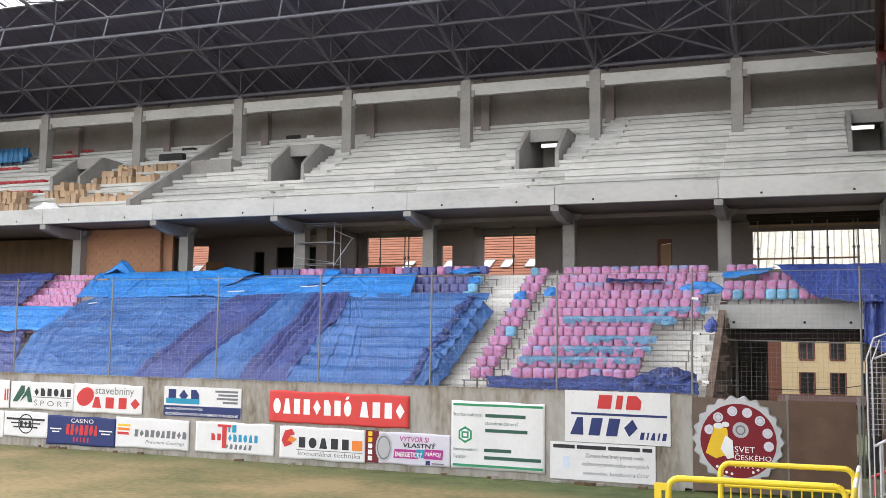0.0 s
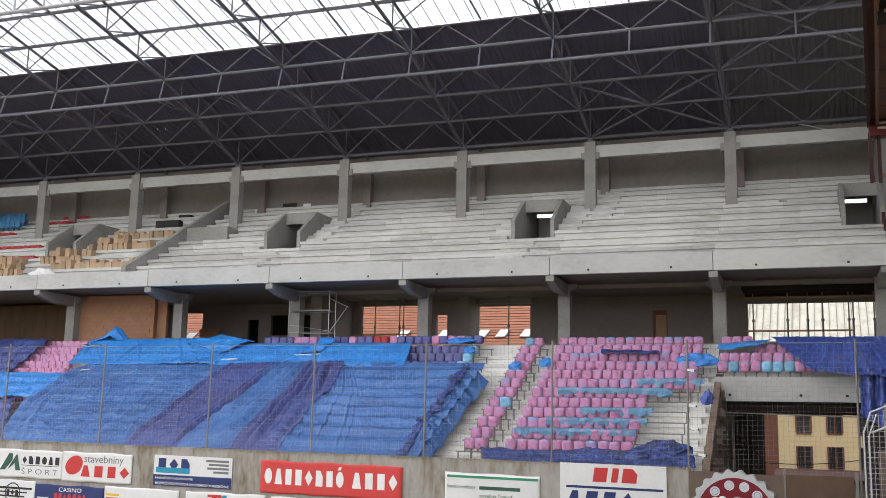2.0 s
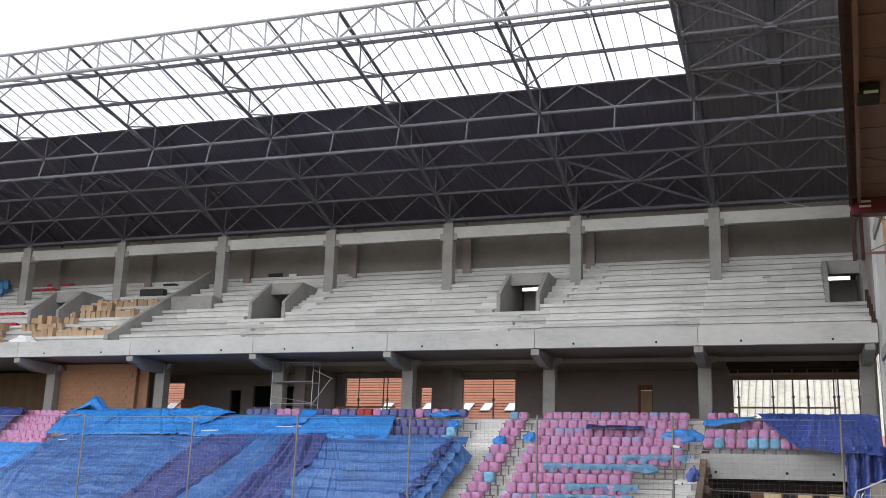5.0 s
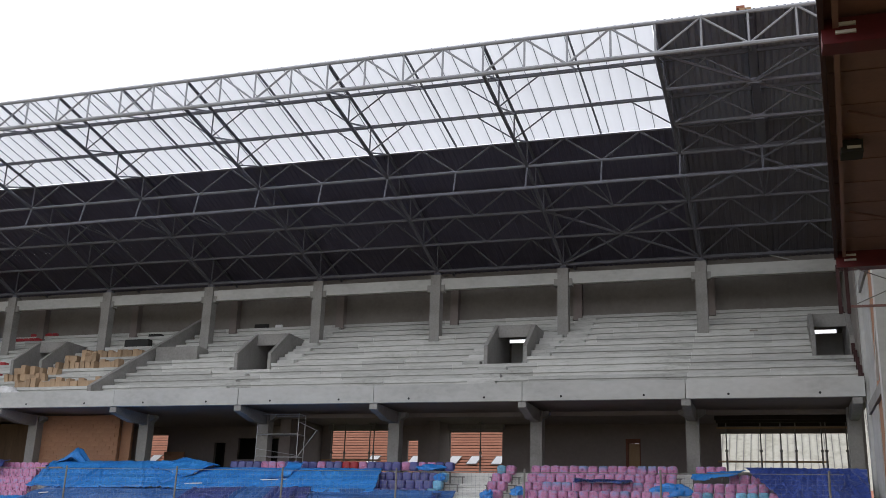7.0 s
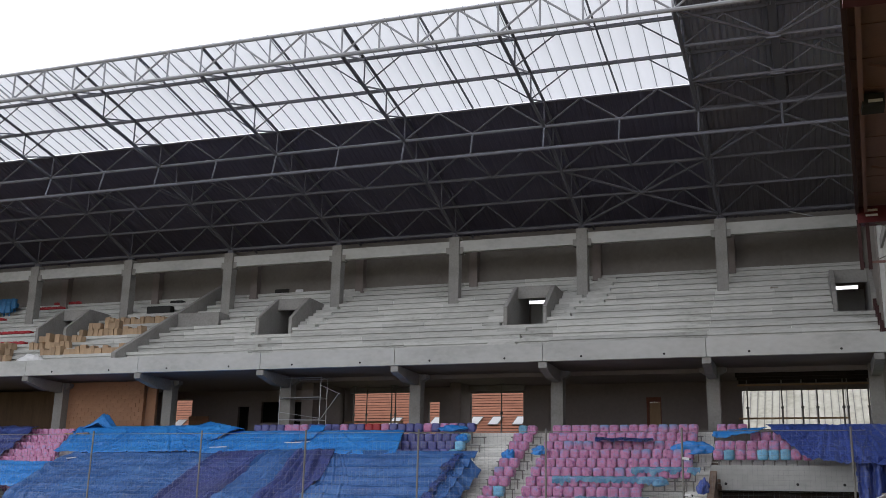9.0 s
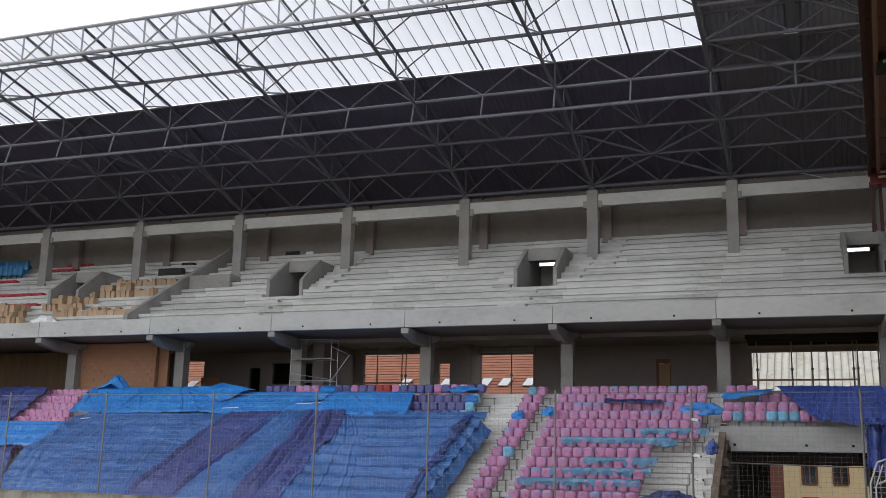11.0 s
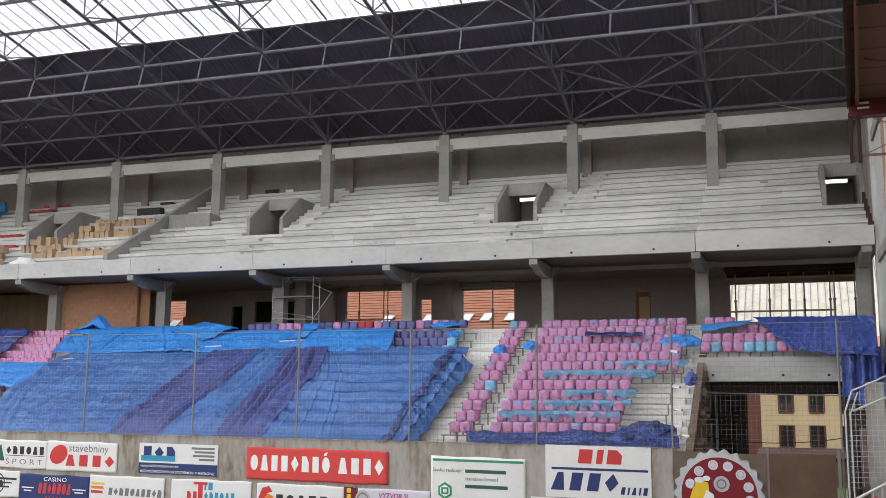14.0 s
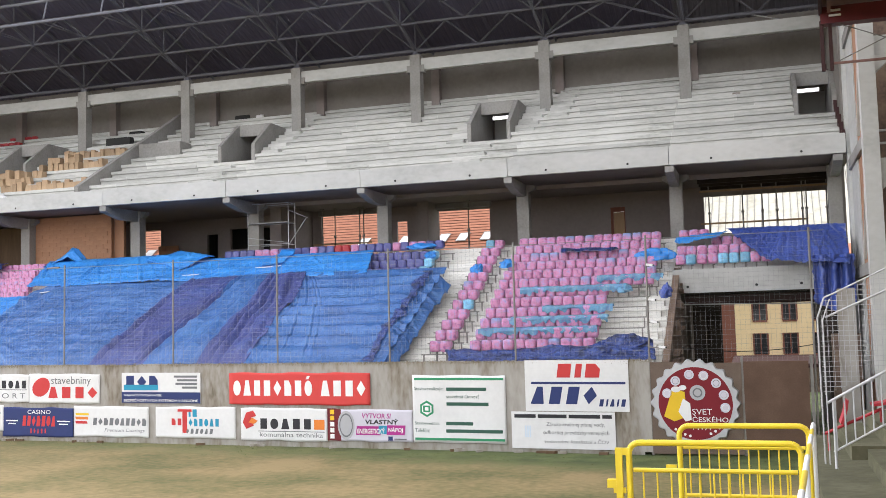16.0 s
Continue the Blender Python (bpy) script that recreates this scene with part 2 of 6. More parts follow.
SEAT_BLUE = material("blue_seat_plastic", [(0.02, 0.14, 0.32), (0.03, 0.18, 0.40)], 0.4, 3, 20, 0.05, spread=0.1)
CARD = material("brown_cardboard", [(0.30, 0.205, 0.125), (0.42, 0.30, 0.19)], 0.85, 2, 12, 0.1, spread=0.25)
TARP_VIOLET = material("violet_tarpaulin", [(0.038, 0.05, 0.165), (0.046, 0.06, 0.21), (0.046, 0.078, 0.26)], 0.40, 0.5, 3.4, 0.6, contrast=(0.36, 0.62), depth=0.14)
TARP_ROYAL = material("royal_blue_tarpaulin", [(0.034, 0.062, 0.25), (0.048, 0.085, 0.33), (0.075, 0.12, 0.40)], 0.36, 0.5, 3.4, 0.6, depth=0.14)
TARP_DARK = material("dark_blue_tarpaulin", [(0.012, 0.018, 0.06), (0.022, 0.045, 0.19), (0.05, 0.09, 0.30)], 0.28, 2.2, 7, 1.0, depth=0.12, contrast=(0.38, 0.62))
NET = material("pale_net_cord", [(0.22, 0.22, 0.23), (0.30, 0.30, 0.31)], 0.9, 3, 20, 0)
STRAW = material("dry_grass", [(0.14, 0.11, 0.06), (0.30, 0.24, 0.13)], 1.0, 3, 20, 0)
GALV = material("dull_galvanised_steel", [(0.36, 0.36, 0.365), (0.50, 0.50, 0.505)], 0.55, 1.5, 12, 0.05, metal=0.2)
POST = material("grey_post", [(0.16, 0.15, 0.14), (0.24, 0.23, 0.21)], 0.6, 2, 12, 0.1)
TIMBER = material("raw_timber", [(0.30, 0.19, 0.10), (0.42, 0.28, 0.16)], 0.8, 2, 14, 0.2, stretch=(1, 1, 0.15))
TIMBER_DARK = material("dark_timber", [(0.09, 0.055, 0.03), (0.16, 0.10, 0.055)], 0.8, 2, 14, 0.2, stretch=(1, 1, 0.15))
# near black: shade in rooms and drain holes, and things that are black themselves
DARK = material("black_and_shade", [(0.02, 0.02, 0.02), (0.03, 0.03, 0.028)], 0.9, 1, 8, 0)
TILE = material("orange_roof_tile", [(0.30, 0.115, 0.065), (0.40, 0.165, 0.095)], 0.85, 1.5, 9, 0.1, spread=0.1)
TILE_GAP = material("tile_gap_shade", [(0.10, 0.045, 0.03), (0.15, 0.065, 0.045)], 0.9, 1.5, 9, 0.1)
CREAM = material("cream_render", [(0.72, 0.55, 0.30), (0.80, 0.64, 0.38)], 0.9, 0.8, 8, 0.05)
MAROON = material("maroon_render", [(0.16, 0.06, 0.04), (0.22, 0.09, 0.06)], 0.9, 0.8, 8, 0.1)
MAROON_DARK = material("dark_maroon_paint", [(0.032, 0.009, 0.009), (0.05, 0.014, 0.013)], 0.75, 0.8, 8, 0.1)
GLASS_DARK = material("dark_window_glass", [(0.03, 0.035, 0.04), (0.06, 0.065, 0.07)], 0.1, 1, 4, 0)
RUBBLE = material("broken_brickwork", [(0.08, 0.06, 0.05), (0.17, 0.12, 0.09), (0.24, 0.18, 0.13)], 0.95, 1.5, 7, 0.6)
# the gateway's shade as a very dark brown; the formwork beams share it
SHADE_BROWN = material("shade_dark_brown", [(0.022, 0.016, 0.013), (0.045, 0.033, 0.026)], 0.95, 1.5, 7, 0.5)
POLY_PANEL = material("cream_ribbed_sheet", [(0.36, 0.34, 0.26), (0.54, 0.52, 0.43), (0.60, 0.58, 0.50)], 0.6, 0.8, 3, 0.1)
FLOOR_MOSS = material("mossy_concrete", [(0.038, 0.038, 0.016), (0.072, 0.069, 0.034), (0.115, 0.107, 0.064)], 0.95, 1.2, 10, 0.3)
OSB_GREY = material("grey_chipboard", [(0.105, 0.074, 0.055), (0.165, 0.122, 0.095)], 0.85, 1.5, 30, 0.2)
def ink(name, c, rough=0.75):
    return material(name, [tuple(v * 0.9 for v in c), c], rough, 2, 9, 0)
INK = {"white": ink("white_ink", (0.80, 0.80, 0.80)), "black": ink("black_ink", (0.025, 0.025, 0.03)), "navy": ink("navy_ink", (0.02, 0.035, 0.14)),
       "red": ink("red_ink", (0.55, 0.04, 0.04)), "scarlet": ink("scarlet_cloth", (0.62, 0.055, 0.05)), "green": ink("green_ink", (0.03, 0.28, 0.13)), "teal": ink("teal_ink", (0.02, 0.28, 0.45)),
       "grey": ink("grey_ink", (0.17, 0.175, 0.185)), "orange": ink("orange_ink", (0.75, 0.22, 0.03)), "yellow": ink("yellow_ink", (0.80, 0.52, 0.02)), "purple": ink("purple_ink", (0.42, 0.03, 0.25)),
       "deepgreen": ink("deep_green_ink", (0.03, 0.10, 0.07)), "silver": ink("silver_ink", (0.45, 0.45, 0.47)), "maroon": ink("maroon_ink", (0.15, 0.012, 0.018)), "crimson": ink("crimson_ink", (0.19, 0.005, 0.014)), "lilac": ink("pale_lilac_ink", (0.62, 0.60, 0.68)),
       "skyblue": ink("sky_blue_ink", (0.62, 0.72, 0.82))}

# ---- plan ----
BAY = 7.5
E0 = EYE[2]
LEFT, RIGHT = -62.0, 3.5


def grid(i):
    """Lower frames, along x."""
    return -11.38 + BAY * i


def col(i):
    """Upper columns, along x."""
    return -11.05 + 7.53 * i


def slope(x):
    """The touchline falls a little towards the gate."""
    return -0.011 * (max(-60, min(20, x)) + 5)


FASCIA_Y, FASCIA_Z0, FASCIA_Z1 = 46.46, E0 + 6.97, E0 + 7.82
WALL_Y = 37.4
LOW = [(37.9 + .83 * k, E0 - 2.05 + .44 * k) for k in range(13)]      # front and level of each lower row
UP = [(46.72 + .97 * k, E0 + 7.80 + .52 * k) for k in range(12)]      # the same of the upper rows
FLOOR_L = LOW[-1][1]
VOMS = [(-44.4, -42.5), (-28.95, -27.05), (-14.26, -12.35), (1.9, 3.42)]


# ---- ground and front wall ----
bm = B()
xs = [-600, -200, -100, -60, -40, -20, -5, 20, 60, 200, 600]
ys = [-300, -60, 0, 20, 37, 45, 60, 100, 300, 900]
g = [[bm.verts.new((x, y, slope(x))) for x in xs] for y in ys]
for j in range(len(ys) - 1):
    for i in range(len(xs) - 1):
        bm.faces.new((g[j][i], g[j][i + 1], g[j + 1][i + 1], g[j + 1][i]))
thing("ground", bm, GRASS, "worn football pitch with green and brown grass", "ground", kind="structure")

verts, faces = [], []
for j in range(2600):
    x = random.uniform(-40, 3)
    if random.random() > (x + 44) / 44:
        continue
    y = 37.36 - abs(random.gauss(0, .5 + .03 * (x + 40)))
    h, dx = random.uniform(.01, .03), random.uniform(-.05, .05)
    n = len(verts)
    verts += [(x, y, slope(x)), (x + .03, y, slope(x)), (x + dx, y - .02, slope(x) + h)]
    faces.append((n, n + 1, n + 2))
GREEN = material("green_grass", [(0.06, 0.08, 0.025), (0.085, 0.105, 0.035), (0.13, 0.13, 0.05)], 1.0, 0.8, 12, 0)
me = bpy.data.meshes.new("verge_grass")
me.from_pydata(verts, [], faces)
me.materials.append(GREEN)
tagged(new("verge_grass", me), "short green grass tufts along the wall's foot", "grass", kind="stuff")

bm = B()
edge = [(-62 + 1.2 * i, 3.72 - .0055 * (1.2 * i) + random.uniform(-.02, .02)) for i in range(49)]
front = [bm.verts.new((x, WALL_Y, z)) for x, z in edge]
foot = [bm.verts.new((x, WALL_Y, slope(x) - .3)) for x, z in edge]
back = [bm.verts.new((x, WALL_Y + .4, z)) for x, z in edge]
for i in range(len(edge) - 1):
    bm.faces.new((foot[i], foot[i + 1], front[i + 1], front[i]))
    bm.faces.new((front[i], front[i + 1], back[i + 1], back[i]))
thing("wall_front", bm, CONCRETE_OLD, "weathered, stained concrete retaining wall below the lower tier", "wall", kind="structure")
verts, faces = [], []
for j in range(5200):
    x = -40 + 36 * random.random()
    if noise.noise((x * .7, 0, 7)) < random.uniform(-.5, .3):
        continue
    z = 3.72 - .0055 * (x + 62) + random.uniform(-.05, .03)
    h, dx = random.uniform(-.14, .10), random.uniform(-.06, .06)
    n = len(verts)
    verts += [(x, WALL_Y - .012, z), (x + .014, WALL_Y - .012, z), (x + dx, WALL_Y - .05 - random.random() * .05, z + h)]
    faces.append((n, n + 1, n + 2))
me = bpy.data.meshes.new("dry_grass")
me.from_pydata(verts, [], faces)
me.materials.append(STRAW)
tagged(new("dry_grass", me), "dry grass and moss hanging over the wall's edge", "dry grass", kind="stuff")


# ---- terraces ----
def step_mesh(length, run, rise, cache={}):
    """A precast step; the lower tier's are plain blocks with hardly any nosing."""
    key = (round(length, 3), run)
    back = .085 if run > .9 else .05
    if key not in cache:
        bm = B()
        prism(bm, [(0, 0), (run + .12, 0), (run + .12, -.14), (.24, -.14), (.24, -rise - .03), (back, -rise - .03), (back - .01, -.19), (.015, -.175), (0, -.16)], 0, length)
        cache[key] = mesh_of("step", bm, CONCRETE_STEP if run > .9 else CONCRETE_LOW)
    return cache[key]


def terrace(name, label, rows, run, rise, cuts, holes, kind="structure"):
    ob = empty(name, (0, 0, 0), label, "terrace", kind=kind)
    for k, (y, z) in enumerate(rows):
        for a, b in zip(cuts, cuts[1:]):
            spans = [(a, b)]
            for x0, x1, k0, k1 in holes:
                if k0 <= k <= k1:
                    spans = [s for p, q in spans for s in ((p, min(q, x0)), (max(p, x1), q)) if s[1] - s[0] > .05]
            parts = []
            for p, q in spans:
                cut = p + (q - p) * random.uniform(.3, .7)
                parts += [(p, cut), (cut, q)] if q - p > 4 and run > .9 and random.random() < .6 else [(p, q)]
            for p, q in parts:
                s = new("step", step_mesh(q - p - .008, run, rise))
                s.location = (p + .004, y + random.uniform(-.025, .02), z + random.uniform(-.014, .012))
                s.parent = ob
    return ob


bays = [LEFT] + [grid(i) for i in range(-6, 2)] + [RIGHT]
terrace("tier_upper", "pale stepped precast concrete terrace of the upper tier", UP, .97, .52, bays, [(a - .2, b + .2, 4, 8) for a, b in VOMS] + [(-35.9, -35.6, 0, 11)])
low_cuts = [LEFT] + [grid(i) for i in range(-6, 2)]
low_cuts[-1] = -3.85
terrace("tier_lower", "pale stepped concrete terrace of the lower tier", LOW, .83, .44, low_cuts, [])
terrace("tier_gate", "stepped concrete terrace over the gateway", LOW[9:], .83, .44, [-3.83, RIGHT], [])

# half steps of the aisles
def aisle(rows, x0, x1, run, rise, k0, k1, label):
    ob = empty("aisle_stair", (0, 0, 0), label, "stair", "aisle stairs", "structure")
    for k in range(k0, k1):
        y, z = rows[k]
        bm = B()
        box(bm, x0 + random.uniform(-.05, .05), x1 + random.uniform(-.05, .05), y - run * .48, y + .05, z - rise - .02, z - rise * .5)
        part("half_step", bm, CONCRETE_STEP if run > .9 else CONCRETE_LOW, ob)
aisle(LOW, -14.5, -13.2, .83, .44, 0, 13, "half-height concrete steps up the lower aisle")
aisle(LOW, -11.85, -11.3, .83, .44, 1, 13, "narrow half-height concrete steps between seat blocks")
aisle(LOW, -4.9, -4.1, .83, .44, 1, 13, "half-height concrete steps beside the gateway")
for a, b in VOMS[1:3]:
    aisle(UP, b + .3, b + 1.35, .97, .52, 5, 12, "half-height concrete steps beside the stair opening")
    aisle(UP, a - .1, a + 1.35, .97, .52, 1, 4, "half-height concrete steps below the stair opening")
    aisle(UP, a - 1.2, a - .25, .97, .52, 4, 7, "half-height concrete steps along the stair opening")
aisle(UP, -10.7, -9.6, .97, .52, 7, 12, "half-height concrete steps beside a column")

# parapet
parapet = empty("parapet", (0, 0, 0), "pale precast concrete parapet panels with drain holes", "parapet", kind="structure")
for i in range(-7, 2):
    a, b = grid(i), grid(i + 1)
    if i == 1:
        b = RIGHT + .1
    bm = B()
    box(bm, a + .015, b - .015, FASCIA_Y, FASCIA_Y + .27, FASCIA_Z0, FASCIA_Z1)
    bmesh.ops.bevel(bm, geom=bm.edges[:], offset=.02, segments=1)
    part("panel", bm, CONCRETE_PALE, parapet)
    for u in (1.85, 5.65):
        bm = B()
        tube(bm, (a + u, FASCIA_Y - .006, FASCIA_Z0 + .18), (a + u, FASCIA_Y + .02, FASCIA_Z0 + .18), .055, 10)
        part("drain_hole", bm, DARK, parapet)


# ---- walls with openings ----
def holed(bm, x0, x1, z0, z1, y0, y1, holes):
    xs = sorted({x0, x1, *[h[0] for h in holes], *[h[1] for h in holes]})
    zs = sorted({z0, z1, *[h[2] for h in holes], *[h[3] for h in holes]})
    for xa, xb in zip(xs, xs[1:]):
        run0 = None
        for za, zb in zip(zs, zs[1:]):
            solid = not any(h[0] <= (xa + xb) / 2 <= h[1] and h[2] <= (za + zb) / 2 <= h[3] for h in holes)
            if solid:
                run0 = za if run0 is None else run0
            if run0 is not None and (not solid or zb == zs[-1]):
                box(bm, xa, xb, y0, y1, run0, zb if solid else za)
                run0 = None


# the larger openings are hidden ones, added to let daylight into the stair passages
bm = B()
holed(bm, LEFT, RIGHT + .2, E0 + 7.2, E0 + 17.0, 57.7, 57.95, [(a - 1.6, b - .15, E0 + 12.08, E0 + 12.34) for a, b in VOMS] + [(a * 1.1 - 6.0, a * 1.1 - .35, E0 + 9.3, E0 + 12.0) for a, b in VOMS])
thing("wall_back_upper", bm, RENDER_GREY, "grey rendered back wall of the upper tier", "wall", kind="structure")
bm = B()
Z = FLOOR_L
holed(bm, LEFT, RIGHT, Z, E0 + 7.05, 56.0, 56.25, [
    (-37.97, -36.45, Z + .4, E0 + 6.57), (-33.12, -32.36, Z, E0 + 6.08), (-31.49, -30.23, E0 + 5.08, E0 + 6.35), (-29.64, -28.02, Z, E0 + 6.33),
    (-25.32, -21.62, Z + .5, E0 + 6.79), (-20.5, -19.83, Z + .5, E0 + 6.2), (-17.93, -14.82, Z + .5, E0 + 6.66), (-7.94, -7.14, Z, E0 + 6.27), (-2.94, 3.4, Z + 1.3, E0 + 6.54)])
thing("wall_back_lower", bm, PLASTER_DARK, "bare grey concourse wall with open doorways and window holes", "wall", kind="structure")
bm = B()
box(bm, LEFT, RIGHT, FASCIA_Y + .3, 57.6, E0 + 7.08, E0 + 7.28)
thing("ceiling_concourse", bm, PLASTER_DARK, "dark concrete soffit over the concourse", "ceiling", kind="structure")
bm = B()
box(bm, LEFT, RIGHT, 47.9, 57.6, Z - .3, Z - .01)
thing("floor_concourse", bm, CONCRETE, "dusty concrete floor of the concourse", "floor", kind="structure")
# the rooms' unlit darkness is put into the wall colour
bm = B()
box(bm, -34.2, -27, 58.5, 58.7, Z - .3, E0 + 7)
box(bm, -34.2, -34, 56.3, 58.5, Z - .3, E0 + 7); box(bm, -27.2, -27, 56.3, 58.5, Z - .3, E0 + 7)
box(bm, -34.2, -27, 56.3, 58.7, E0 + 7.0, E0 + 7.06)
thing("wall_room", bm, DARK, "walls of the rooms behind the doorways, coloured near black for shade", "wall", kind="structure")
for x0, x1, y0 in ((-26.6, -25.9, 51.8), (-18.6, -17.95, 54.2)):
    bm = B()
    box(bm, x0, x1, y0, 56, Z, E0 + 7.05)
    thing("wall_cross", bm, PLASTER_DARK, "bare grey cross wall in the concourse", "wall", "cross walls", "structure")
bm = B(); box(bm, LEFT, -3.9, 48.75, 48.95, Z - .3, E0 + 3.82)
thing("upstand_concourse", bm, CONCRETE_LOW, "low pale concrete upstand behind the top row", "upstand", kind="structure")
for x0, x1 in ((-25.4, -21.5), (-18, -14.7)):
    bm = B()
    box(bm, x0, x1, 55.7, 56, E0 + 6.75, E0 + 7.05)
    thing("lintel", bm, CONCRETE, "concrete lintel over a window opening", "lintel", "lintels", "structure")

# ---- frames ----
for i in range(-7, 2):
    x = col(i)
    c = empty("upper_column", (x, 54.4, UP[7][1]), "square precast concrete column with corbels", "column", "columns of the upper tier", "structure")
    bm = B(); box(bm, x - .3, x + .3, 54.4, 55.0, UP[7][1], E0 + 15.6); bmesh.ops.bevel(bm, geom=bm.edges[:], offset=.025, segments=1)
    part("shaft", bm, CONCRETE, c)
    bm = B(); box(bm, x - .52, x - .302, 54.48, 54.92, E0 + 14.6, E0 + 15.0); part("corbel", bm, CONCRETE, c)
    bm = B(); box(bm, x + .302, x + .52, 54.48, 54.92, E0 + 14.6, E0 + 15.0); part("corbel", bm, CONCRETE, c)
    bm = B(); tube(bm, (x, 54.7, E0 + 15.6), (x, 54.7, E0 + 15.95), .26, 8, .17); part("bearing", bm, STEEL, c)
    if i < 1:
        bm = B(); box(bm, x + .31, x + 7.22, 54.55, 54.85, E0 + 14.72, E0 + 15.38)
    else:
        bm = B(); box(bm, x + .31, RIGHT + .1, 54.55, 54.85, E0 + 14.72, E0 + 15.38)
    bmesh.ops.bevel(bm, geom=bm.edges[:], offset=.02, segments=1)
    thing("upper_beam", bm, CONCRETE_PALE, "pale precast concrete beam between columns", "beam", "beams of the upper tier", "structure")
    bm = B(); box(bm, x + .05, x + .55, 57.2, 57.7, E0 + 13.2, E0 + 15.9)
    thing("rear_column", bm, PLASTER_DARK, "dark concrete pilaster on the back wall", "column", "pilasters of the upper tier", "structure")
for i in range(-7, 3):
    x = grid(i)
    if i == 2:
        x = RIGHT - .25
    bm = B(); box(bm, x - .3, x + .3, 49.46, 50.05, LOW[11][1], FASCIA_Z0 - .04); bmesh.ops.bevel(bm, geom=bm.edges[:], offset=.025, segments=1)
    thing("lower_column", bm, CONCRETE, "square concrete column of the concourse", "column", "columns of the concourse", "structure")
    bm = B(); prism(bm, [(46.5, FASCIA_Z0 - .03), (46.5, FASCIA_Z0 - .30), (46.62, FASCIA_Z0 - .35), (48.1, FASCIA_Z0 - .62), (49.45, FASCIA_Z0 - .62), (49.45, FASCIA_Z0 - .03)], x - .2, x + .2)
    thing("raker_beam", bm, CONCRETE, "tapered concrete cantilever beam under the parapet", "beam", "beams under the parapet", "structure")
    for side in (-1, 1):
        bm = B()
        v = [bm.verts.new((x + side * dx, y, z)) for y in (49.56, 49.94) for dx, z in ((.302, FASCIA_Z0 - .44), (.302, FASCIA_Z0 - .06), (.62, FASCIA_Z0 - .06), (.62, FASCIA_Z0 - .24))]
        for f in ((0, 1, 2, 3), (7, 6, 5, 4), (0, 4, 5, 1), (1, 5, 6, 2), (2, 6, 7, 3), (3, 7, 4, 0)):
            bm.faces.new([v[q] for q in f])
        if i < 2 and not (i == -7 and side < 0):
            thing("haunch", bm, CONCRETE, "sloping concrete haunch at a column's head", "haunch", "haunches of the concourse", "structure")
        else:
            bm.free()
    if i in (-7, -6, -4, -2, -1, 0, 1):
        bm = B(); box(bm, x + .31, x + 7.19 if i < 1 else RIGHT - .5, 50.12, 50.4, FASCIA_Z0 - .24, FASCIA_Z0 - .03)
        thing("edge_beam", bm, PLASTER_DARK, "grey concrete beam along the concourse", "beam", "beams of the concourse", "structure")
bm = B(); box(bm, RIGHT + .12, RIGHT + .32, 48.5, 58.4, E0 + 7.0, E0 + 16.5)
box(bm, RIGHT + .02, RIGHT + .22, 50.1, 56.2, -.2, E0 + 6.99)
thing("wall_end", bm, RENDER_GREY, "grey end wall of the upper tier", "wall", kind="structure")
# out of view: added to stop light entering where the model breaks off
bm = B(); box(bm, LEFT - .3, LEFT - .01, 37.4, 58.6, -.2, E0 + 16.9)
thing("wall_far_end", bm, RENDER_GREY, "unseen grey wall added at the far end to keep light out", "wall", kind="structure")
bm = B()
for k, (y, z) in enumerate(UP):
    box(bm, RIGHT - .05, RIGHT + .11, y - .1, y + .9, z - .3, z + .2)
thing("end_string", bm, MAROON_DARK, "dark red primed steel string along the terrace end", "string", kind="structure")

# ---- stair openings of the upper tier ----
for a, b in VOMS:
    v = empty("stair_opening", (a, 50.6, UP[3][1]), "grey concrete stair opening with raking side walls", "stair opening", "stair openings of the upper tier", "structure")
    z0 = UP[3][1]
    for x0, x1 in ((a - .2, a), (b, b + .2)):
        bm = B(); prism(bm, [(50.55, z0 - .3), (50.55, z0 + 1.15), (52.75, z0 + 2.7), (55.2, z0 + 2.7), (55.2, z0 - .3)] if x0 < a else [(50.55, z0 - .3), (50.55, z0 + 1.1), (52.6, z0 + 2.65), (55.2, z0 + 2.65), (55.2, z0 - .3)], x0, x1)
        part("side_wall", bm, CONCRETE, v)
    bm = B(); box(bm, a + .003, b - .003, 52.7, 52.9, z0 + 2.0, z0 + 2.68); part("header", bm, CONCRETE, v)
    bm = B(); box(bm, a + .003, b - .003, 52.9, 55.5, z0 + 2.45, z0 + 2.66); part("cover_slab", bm, CONCRETE, v)
    bm = B(); box(bm, a, b, 50.6, 57.7, z0 - .2, z0 - .02); part("landing", bm, CONCRETE, v)
    # pale panel set forward, its brightness imitating the lit wall of the passage
    bm = B(); box(bm, a + .01, b - .01, 55.6, 55.75, z0 - .02, E0 + 11.62); part("inner_wall", bm, CONCRETE_PALE, v)
    bm = B(); box(bm, b + .003, b + .2, 55.21, 57.68, z0 - .3, z0 + 2.4); part("passage", bm, CONCRETE, v)

# raking wall and block beside the cartons
bm = B(); prism(bm, [(46.75, FASCIA_Z1 - .2), (46.75, FASCIA_Z1 + .35), (57.6, FASCIA_Z1 + .52 / .97 * 10.9 + .75), (57.6, FASCIA_Z1 + 4.5)], -35.9, -35.62)
thing("raking_wall", bm, CONCRETE, "grey concrete wall raking up across the upper tier", "wall", kind="structure")
bm = B(); box(bm, -35.55, -32.7, 52.3, 53.8, UP[5][1] - .05, UP[5][1] + .98); bmesh.ops.bevel(bm, geom=bm.edges[:], offset=.02, segments=1)
